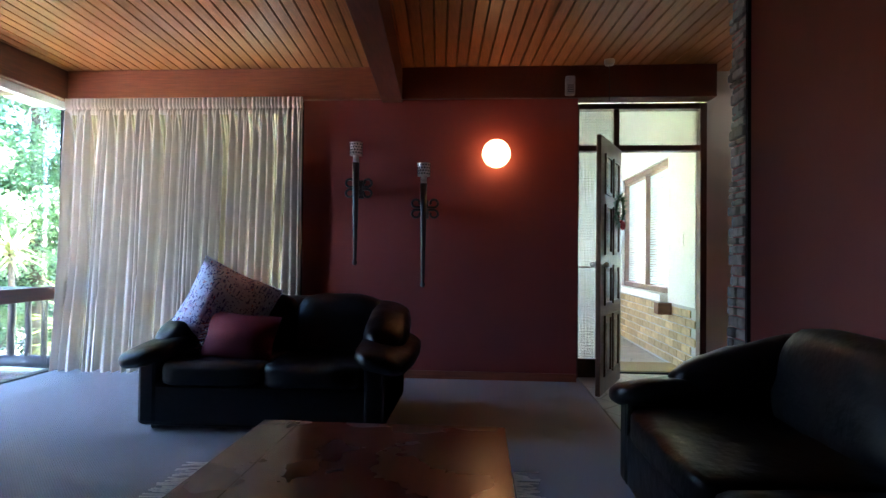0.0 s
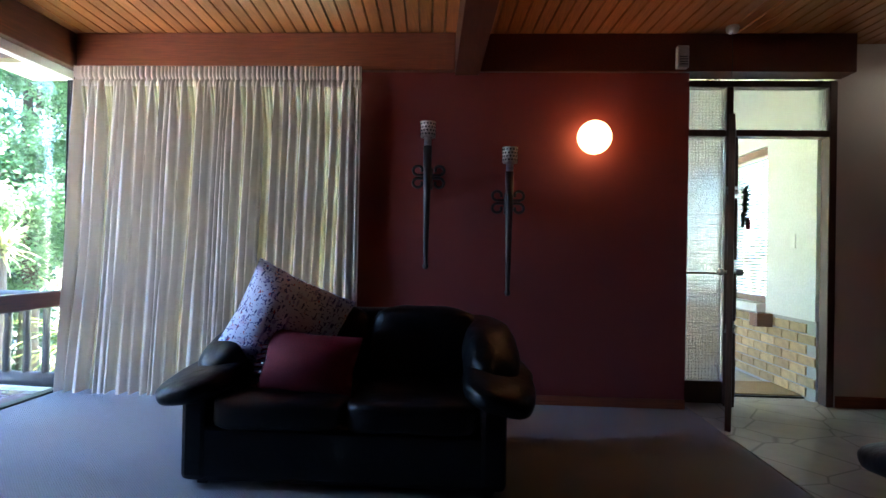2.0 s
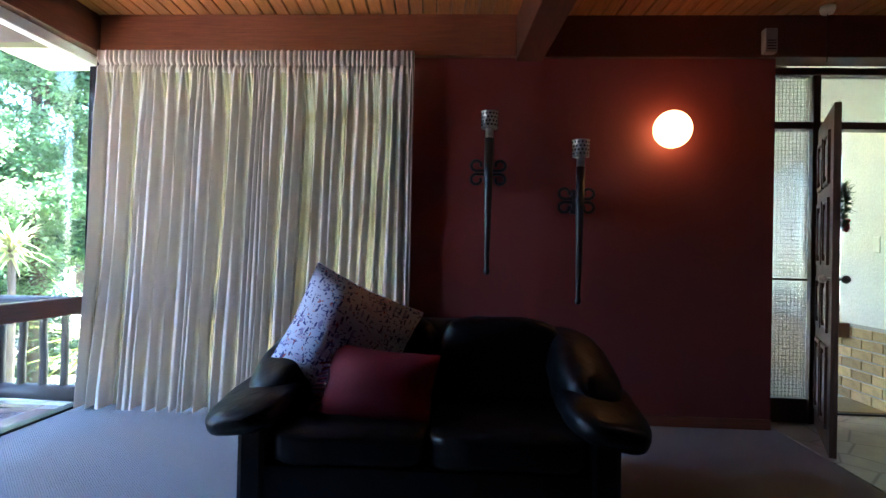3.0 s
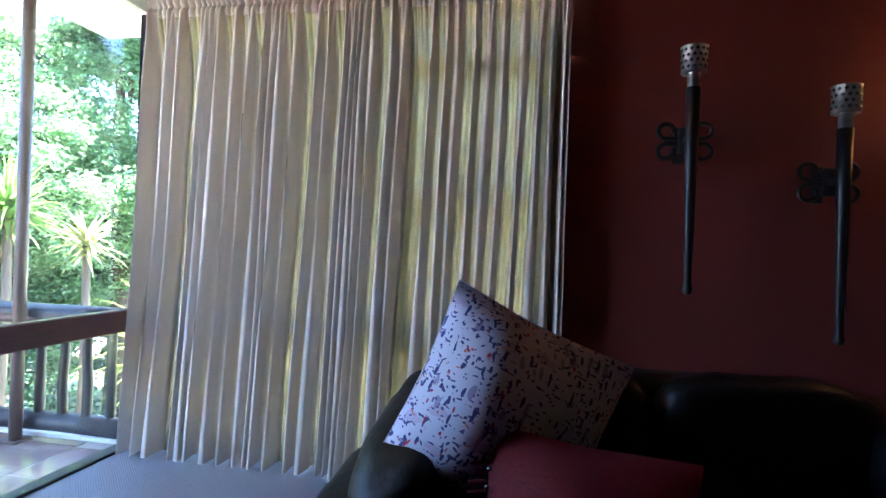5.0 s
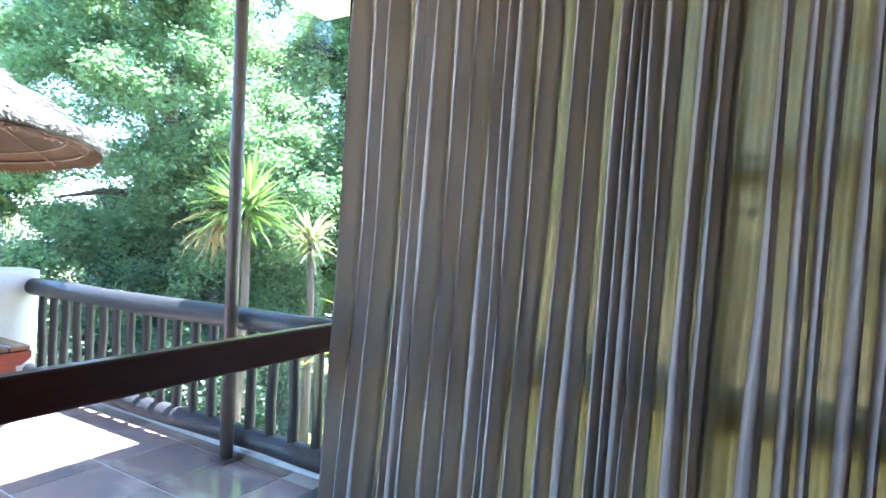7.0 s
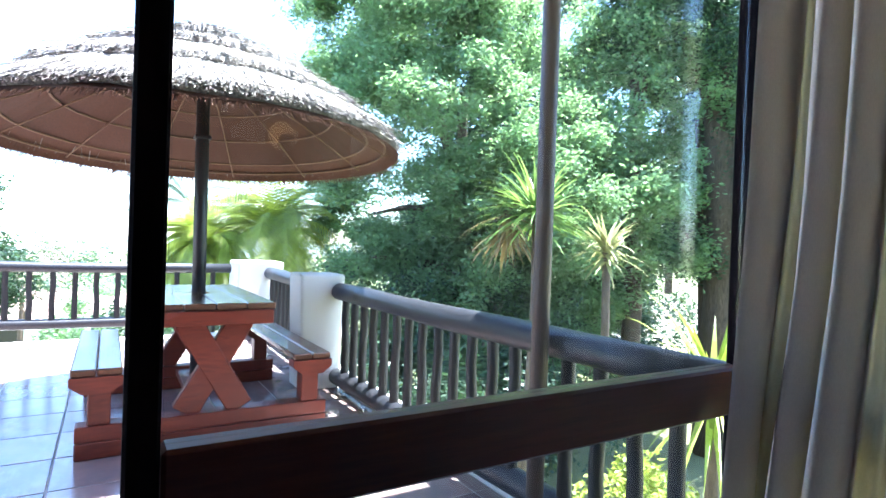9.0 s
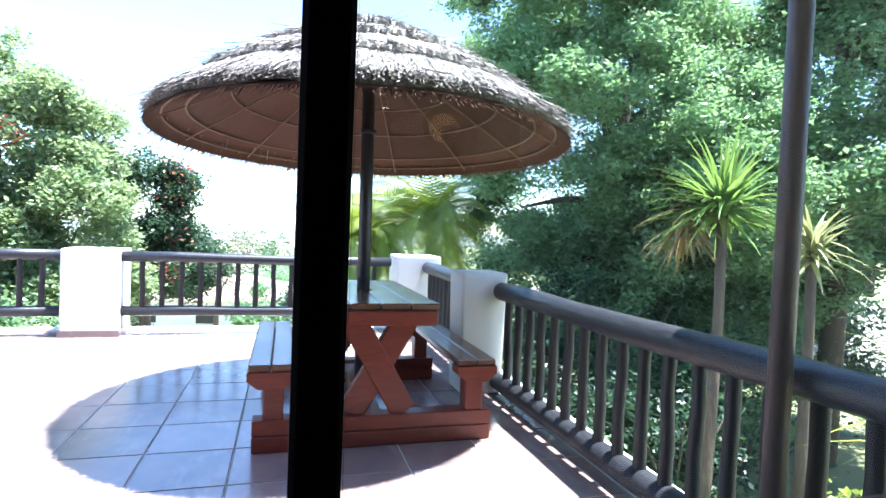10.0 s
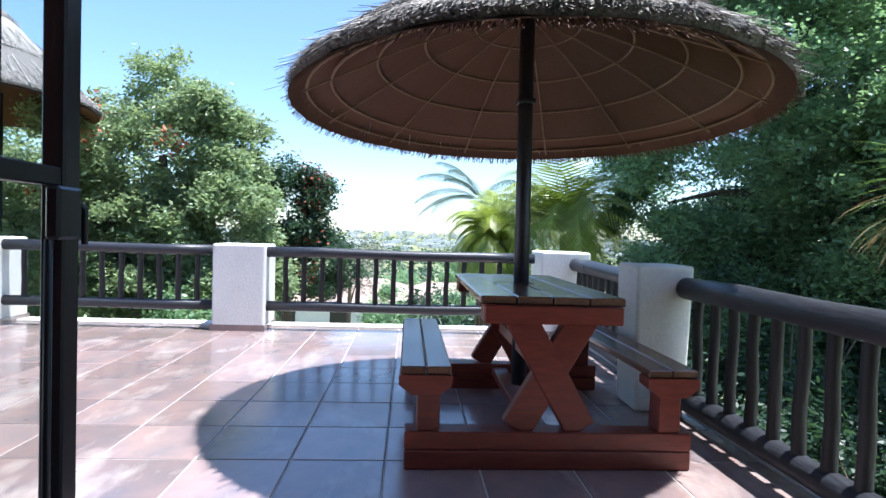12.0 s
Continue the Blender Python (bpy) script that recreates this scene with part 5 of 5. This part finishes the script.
tree("dense green tree beside the gazebo", (-15.5, -4.6, G), 4.6, [(0, 0, 4.4, 2.0, 2.0, 1.6), (0.3, 0.6, 2.6, 1.9, 1.9, 1.2)], 400, 130, (0.16, 0.16, 0.13), 0.12, M_LEAF_OLIVE, 12, 0.16)
tree("small leafless tree with thin grey twigs", (-30.5, 0.4, -4.9), 3.9, [(0, 0, 5.0, 1.5, 1.5, 1.6), (0.3, 0.8, 4.0, 1.1, 1.1, 1.0)], 90, 28, (0.3, 0.3, 0.26), 0.12, material("thin_grey_twig", (0.24, 0.22, 0.17), (0.14, 0.14, 0.10), bump=0, rand=0.3, island=True), 13, 0.12)
for k, (x, y, h) in enumerate(((-46.0, 46.0, 12.0), (-37.0, 50.0, 13.0), (-28.0, 55.0, 13.5), (-19.0, 57.0, 14.0), (-9.0, 57.0, 13.0), (1.0, 56.0, 13.5))):
    q = h / 9
    tree("tall dark tree beyond the driveway", (x, y, G), h * 0.85, [(0, 0, h * 0.62, 2.6 * q, 2.6 * q, 2.6 * q), (1.6 * q, -0.6, h * 0.36, 2.4 * q, 2.0 * q, 1.8 * q), (-1.6 * q, 0.4, h * 0.3, 2.3 * q, 2.0 * q, 1.8 * q), (0.2, 0, h * 0.88, 1.8 * q, 1.8 * q, 1.4 * q)], 330, 90, (0.42, 0.42, 0.32), 0.36, M_LEAF_DARK, 90 + k, 0.3, group="trees beyond the driveway")
rng = random.Random(21)
for k, (x, y, h, mt) in enumerate(((-24, 2.6, 2.2, M_LEAF_MID), (-27, 4.6, 2.8, M_LEAF_DARK), (-33, 5.6, 3.0, M_LEAF_MID), (-24, 8.2, 2.6, M_LEAF_DARK), (-38, 2.4, 3.2, M_LEAF_MID), (-44, 8.5, 4.2, M_LEAF_DARK),
                                   (-60, 3.0, 5.0, M_LEAF_MID), (-58, -4.0, 5.2, M_LEAF_DARK), (-75, 9.0, 6.5, M_LEAF_MID), (-33, -5.0, 4.2, M_LEAF_DARK), (-25, -8.0, 3.8, M_LEAF_MID), (-70, -12.0, 6.0, M_LEAF_DARK), (-95, 2.0, 7.5, M_LEAF_MID), (-20, 22, 4.5, M_LEAF_DARK), (-11, 34, 5.0, M_LEAF_MID), (-3, 30, 5.2, M_LEAF_DARK))):
    r = h * 0.42
    tree("garden tree further down the slope", (x, y, ground_z(x, y)), h * 0.8, [(0, 0, h * 0.72, r, r, r * 0.9), (r * 0.5, r * 0.5, h * 0.5, r * 0.8, r * 0.8, r * 0.6)], 60, 55, (r * 0.2, r * 0.2, r * 0.16), 0.10 + 0.035 * h, mt, 40 + k, 0.09, group="trees down the slope")


def bush(label, at, r, h, mat, seed, clumps=95, size=0.1):
    t = thing("bush", label, "bush", at, group="garden bushes")
    rr = random.Random(seed)
    for k in range(4):
        bm = bmesh.new()
        a = rr.uniform(0, 6.28)
        tube(bm, ((0, 0, -0.05), (0.2 * r * math.cos(a), 0.2 * r * math.sin(a), h * 0.4), (0.6 * r * math.cos(a), 0.6 * r * math.sin(a), h * 0.8)), [0.03, 0.02, 0.008], 6)
        part("stem", bm, M_BARK, t)
    cs = clump_centres([(0, 0, h * 0.55, r, r, h * 0.5), (r * 0.3, -r * 0.2, h * 0.4, r * 0.8, r * 0.8, h * 0.4)], clumps, seed)
    f = tagged(new("foliage", leaf_mesh("foliage", cs, 60, (r * 0.13, r * 0.13, h * 0.08), size, mat, seed)), kind="stuff")
    f.parent = t
    return t


for k, (x, y, r, h, mt) in enumerate(((-11.2, 15.6, 1.4, 2.0, M_LEAF_DARK), (-10.0, 7.6, 1.2, 2.2, M_LEAF_DARK), (-8.2, 6.4, 0.8, 1.5, M_LEAF_MID), (-11.4, 7.0, 1.3, 2.9, M_LEAF_DARK), (-10.3, 6.2, 0.9, 1.9, M_LEAF_DARK), (-6.6, 6.9, 0.8, 1.3, M_LEAF_LIME),
                                      (-5.2, 6.3, 0.7, 1.2, M_LEAF_LIME), (-12.8, 5.9, 1.1, 2.2, M_LEAF_DARK), (-4.3, 8.2, 0.9, 1.2, M_LEAF_MID), (-12.0, -3.2, 1.3, 2.6, M_LEAF_MID), (-12.4, -0.6, 1.1, 2.3, M_LEAF_MID), (-12.8, 1.0, 0.9, 1.5, M_LEAF_LIME), (-15.6, 7.8, 1.3, 3.2, M_LEAF_DARK), (-9.2, 6.3, 1.0, 2.2, M_LEAF_DARK), (-8.7, 8.1, 1.0, 2.2, M_LEAF_DARK), (-10.9, 8.6, 1.5, 3.5, M_LEAF_DARK), (-10.0, 10.4, 1.4, 2.8, M_LEAF_DARK), (-7.0, 9.0, 0.8, 1.1, M_LEAF_LIME), (-13.6, 7.6, 1.4, 3.4, M_LEAF_DARK), (-12.2, 7.9, 1.3, 3.2, M_LEAF_MID))):
    bush("dense garden bush below the terrace", (x, y, G), r, h, mt, 70 + k)


def strap_leaves(name, count, length, width, mat, seed, lift=(-0.5, 1.0), bend=0.6, c=(0, 0, 0)):
    """A rosette of arching sword leaves."""
    r = random.Random(seed)
    verts, faces = [], []
    for _ in range(count):
        a = r.uniform(0, 2 * math.pi)
        e = math.asin(max(-0.95, min(0.98, r.uniform(*lift))))
        d = Vector((math.cos(a) * math.cos(e), math.sin(a) * math.cos(e), math.sin(e)))
        s = d.cross(Vector((0, 0, 1))).normalized()
        L = length * r.uniform(0.7, 1.1)
        p = Vector(c) + Vector((0, 0, r.uniform(-0.12, 0.12)))
        i0 = len(verts)
        for k in range(6):
            w = width * (0.7 + 0.6 * k / 2 if k < 2 else 1.3 * (1 - (k - 1.5) / 3.6))
            verts += [tuple(p - s * w / 2), tuple(p + s * w / 2)]
            p = p + d * L / 5
            d = (d + Vector((0, 0, -bend * 0.16 * k * r.uniform(0.5, 1.3)))).normalized()
        for k in range(5):
            faces.append((i0 + 2 * k, i0 + 2 * k + 1, i0 + 2 * k + 3, i0 + 2 * k + 2))
    me = bpy.data.meshes.new(name)
    me.from_pydata(verts, [], faces)
    me.materials.append(mat)
    return me


M_DRY = material("dry_brown_leaf", (0.30, 0.22, 0.11), (0.20, 0.14, 0.07), rough=0.7, grain=4, bump=0, rand=0.3, island=True, translucent=(0.35, 0.25, 0.1), amount=0.25)
M_FADED = material("faded_pale_green_leaf", (0.36, 0.37, 0.19), (0.26, 0.27, 0.12), rough=0.5, grain=4, bump=0, rand=0.35, island=True, translucent=(0.5, 0.5, 0.22), amount=0.3)
M_STRAP = material("bright_green_strap_leaf", (0.16, 0.27, 0.07), (0.10, 0.19, 0.05), rough=0.38, grain=4, bump=0, rand=0.35, island=True, translucent=(0.35, 0.5, 0.1), amount=0.35)


def cabbage_palm(label, at, z, length, count, mat, seed, dry=0, bow=0.3):
    t = thing("cabbage_palm", label, "palm", at)
    h = z - at[2]
    bm = bmesh.new()
    tube(bm, ((0.35 * bow, -0.5 * bow, -0.1), (0.3 * bow, -0.3 * bow, h * 0.4), (0.02, 0, h * 0.75), (0, 0, h)), [0.075, 0.06, 0.05, 0.05], 10)
    part("trunk", bm, M_BARK, t)
    cr = tagged(new("crown", strap_leaves("crown", count, length, 0.045, mat, seed, (-0.55, 1.0), 0.5, (0, 0, h))), kind="stuff")
    cr.parent = t
    if dry:
        dr = tagged(new("dry_leaves", strap_leaves("dry_leaves", dry, length * 0.8, 0.035, M_DRY, seed + 1, (-1.0, -0.2), 0.8, (-0.2, -0.25, h - 0.1))), "hanging dry leaves", kind="stuff")
        dr.parent = t
    return t


cabbage_palm("cabbage palm with bright green sword leaves", (-7.55, 7.55, G), 1.42, 0.80, 190, M_STRAP, 31, 60, 1.0)
cabbage_palm("smaller cabbage palm with thin faded leaves", (-7.45, 8.6, G), 1.06, 0.58, 80, M_FADED, 33)
cabbage_palm("low spiky palm with yellow-green leaves", (-5.35, 7.55, G), -0.05, 0.95, 90, M_LEAF_LIME, 35)


def feather_palm(label, at, z, count, length, mat, seed, lift=(0.25, 1.25), droop=0.048):
    r = random.Random(seed)
    t = thing("feather_palm", label, "palm", at)
    h = z - at[2]
    for k in range(3):
        bm = bmesh.new()
        tube(bm, ((0.15 * k - 0.15, 0.1 * k, -0.1), (0.2 * k - 0.2, 0.1 * k, h * 0.5), (0.1 * k - 0.1, 0.05 * k, h)), [0.07, 0.06, 0.05], 8)
        part("stem", bm, M_BARK, t)
    for k in range(count):
        a = r.uniform(0, 2 * math.pi)
        e = r.uniform(*lift)
        d = Vector((math.cos(a) * math.cos(e), math.sin(a) * math.cos(e), math.sin(e)))
        p = Vector((0, 0, h))
        verts, faces = [], []
        L = length * r.uniform(0.75, 1.15)
        for s in range(34):
            side = d.cross(Vector((0, 0, 1))).normalized()
            if s > 3:
                for sd in (-1, 1):
                    q = p + (side * sd * 0.75 + d * 0.6 + Vector((0, 0, -0.35))).normalized() * L * 0.36 * (1 - abs(s - 18) / 26)
                    i0 = len(verts)
                    w = d * 0.02
                    verts += [tuple(p - w), tuple(p + w), tuple(q)]
                    faces.append((i0, i0 + 1, i0 + 2))
            p = p + d * L / 34
            d = (d + Vector((0, 0, -droop))).normalized()
        me = bpy.data.meshes.new("frond")
        me.from_pydata(verts, [], faces)
        me.materials.append(mat)
        f = new("frond", me)
        f.parent = t
    return t


feather_palm("weeping yellow-green palm clump", (-14.4, 6.35, G), 0.95, 60, 2.2, M_LEAF_LIME, 51, (0.6, 1.5), 0.095)
feather_palm("low rounded yellow-green palm", (-14.3, 4.95, G), 0.75, 70, 1.3, M_LEAF_LIME, 52, (0.2, 1.5), 0.095)
feather_palm("tall palm with blue-green fronds", (-19.5, 5.35, -3.6), 1.9, 16, 2.0, M_LEAF_DARK, 53)

# ---- neighbourhood ----
M_ROOFT = material("faded_tile_roof", (0.42, 0.30, 0.24), (0.32, 0.23, 0.19), rough=0.85, grain=4, stain=1, bump=0.3)


def house(at, turn, w, d, h):
    t = thing("house", "pale single-storey house with a faded tiled roof", "house", at, turn, "houses down the slope")
    part("wall", boxes((-w / 2, w / 2, -d / 2, d / 2, -1.0, h)), M_PLASTER, t)
    bm = bmesh.new()
    o = 0.5
    c = [bm.verts.new(v) for v in ((-w / 2 - o, -d / 2 - o, h), (w / 2 + o, -d / 2 - o, h), (w / 2 + o, d / 2 + o, h), (-w / 2 - o, d / 2 + o, h), (-w / 2 + d / 2, 0, h + 1.5), (w / 2 - d / 2, 0, h + 1.5))]
    for f in ((0, 1, 5, 4), (1, 2, 5), (2, 3, 4, 5), (3, 0, 4), (3, 2, 1, 0)):
        bm.faces.new([c[i] for i in f])
    part("roof", bm, M_ROOFT, t)
    for k in range(3):
        xx = -w / 2 + w * (k + 0.5) / 3
        for yy in (-d / 2 - 0.031, d / 2 + 0.001):
            part("window", boxes((xx - 0.7, xx + 0.7, yy, yy + 0.03, 0.9, 2.0)), M_BLACK, t)
    return t


house((-47, -1.0, ground_z(-47, -1)), 80, 12, 7, 2.5)
house((-56, 7.0, ground_z(-56, 7)), 95, 11, 7, 2.5)
house((-80, -10.0, ground_z(-80, -10)), 85, 13, 8, 2.6)
house((-15, 46.0, -2.7), 10, 13, 7, 2.6)
house((-62, 20.0, ground_z(-62, 20)), 70, 12, 7, 2.6)

# far hillside with scattered houses and woods
rng = random.Random(77)
bm = bmesh.new()
for k in range(420):
    a = radians(rng.uniform(150, 200))
    r = rng.uniform(480, 1000)
    x, y = r * math.cos(a), r * math.sin(a)
    w = rng.uniform(5, 11)
    z = ground_z(x, y)
    box(bm, x - w / 2, x + w / 2, y - w / 2, y + w / 2, z - 3, z + rng.uniform(3, 5))
tagged(part("far_houses", bm, M_PLASTER), "white houses scattered over the far hillside", "houses", kind="stuff")
cs = []
for k in range(1500):
    a = radians(rng.uniform(140, 215))
    r = rng.uniform(150, 1000)
    x, y = r * math.cos(a), r * math.sin(a)
    cs.append((x, y, ground_z(x, y) + 2.0))
tagged(new("far_woods", leaf_mesh("far_woods", cs, 26, (3.2, 3.2, 1.6), 2.2, M_LEAF_DARK, 5)), "woods on the far hillside", "woods", kind="stuff")

# ---- parked car below the terrace ----
car = thing("car", "white hatchback car parked below the terrace", "car", (-17.6, 1.5, ground_z(-17.6, 1.5)), 82)
M_CAR = material("white_car_paint", (0.80, 0.80, 0.80), (0.77, 0.77, 0.77), rough=0.18, grain=3, bump=0, coat=0.5)


def car_shell(sections, mat, name, parent):
    bm = bmesh.new()
    rows = []
    for x, w, z0, z1 in sections:
        rows.append([bm.verts.new((x, sy * w * k, z)) for sy, k, z in ((-1, 1, z0), (-1, 1, z0 + (z1 - z0) * 0.75), (-1, 0.86, z1), (1, 0.86, z1), (1, 1, z0 + (z1 - z0) * 0.75), (1, 1, z0))])
    for a, b in zip(rows, rows[1:]):
        for k in range(6):
            bm.faces.new((a[k], a[(k + 1) % 6], b[(k + 1) % 6], b[k]))
    bm.faces.new(rows[0])
    bm.faces.new(rows[-1][::-1])
    return part(name, bm, mat, parent)


car_shell(((-1.95, 0.7, 0.35, 0.75), (-1.85, 0.82, 0.28, 0.9), (-0.9, 0.85, 0.25, 0.98), (1.0, 0.85, 0.25, 0.98), (1.85, 0.82, 0.28, 0.95), (1.95, 0.75, 0.35, 0.85)), M_CAR, "body", car)
car_shell(((-1.0, 0.72, 0.981, 1.0), (-0.35, 0.66, 0.981, 1.44), (1.1, 0.66, 0.981, 1.46), (1.75, 0.70, 0.981, 1.05)), M_CAR, "cabin", car)
for row in ((-0.3, 0.4, -0.735, -0.72, 1.02, 1.33), (0.46, 1.1, -0.735, -0.72, 1.02, 1.33), (-0.3, 0.4, 0.72, 0.735, 1.02, 1.33), (0.46, 1.1, 0.72, 0.735, 1.02, 1.33)):
    one_box("side_window", M_BLACK, car, *row, 0.01)
for sx in (-1.2, 1.2):
    for sy in (-0.78, 0.78):
        bm = bmesh.new()
        tube(bm, ((sx, sy - 0.1, 0.31), (sx, sy + 0.1, 0.31)), 0.31, 20)
        w_ = part("wheel", bm, M_BLACK, car)
        bm = bmesh.new()
        s = 0.101 if sy > 0 else -0.101
        tube(bm, ((sx, sy + s, 0.31), (sx, sy + s * 1.1, 0.31)), 0.19, 14)
        part("rim", bm, M_CUP, w_)

# ---- terrace tiles ----
PITCH = 0.412
bm = bmesh.new()
box(bm, 0.0, PITCH - 0.009, 0.0, PITCH - 0.009, -0.012, 0.0, 0.0022, 1)
tile = mesh_of("tile", bm, M_TILE)
bm = bmesh.new()
box(bm, 0.0, 0.31, 0.0, PITCH - 0.009, -0.012, 0.0, 0.0022, 1)
cut = mesh_of("tile_cut", bm, M_TILE)
for i in range(14):
    for j in range(20):
        x, y = -9.295 + i * PITCH, 4.84 - (j + 1) * PITCH
        o = new("tile", cut if x + PITCH > -3.63 else tile)
        o.parent = terrace
        o.matrix_basis = Matrix.Translation((x, y, rng.uniform(-0.0006, 0.0006)))
bm = bmesh.new()
box(bm, 0.0, PITCH - 0.009, 0.0, 0.08, -0.012, 0.0, 0.0022, 1)
strip = mesh_of("tile_strip", bm, M_TILE)
for i in range(13):
    o = new("tile", strip)
    o.parent = terrace
    o.matrix_basis = Matrix.Translation((-9.295 + i * PITCH, 4.84, 0))
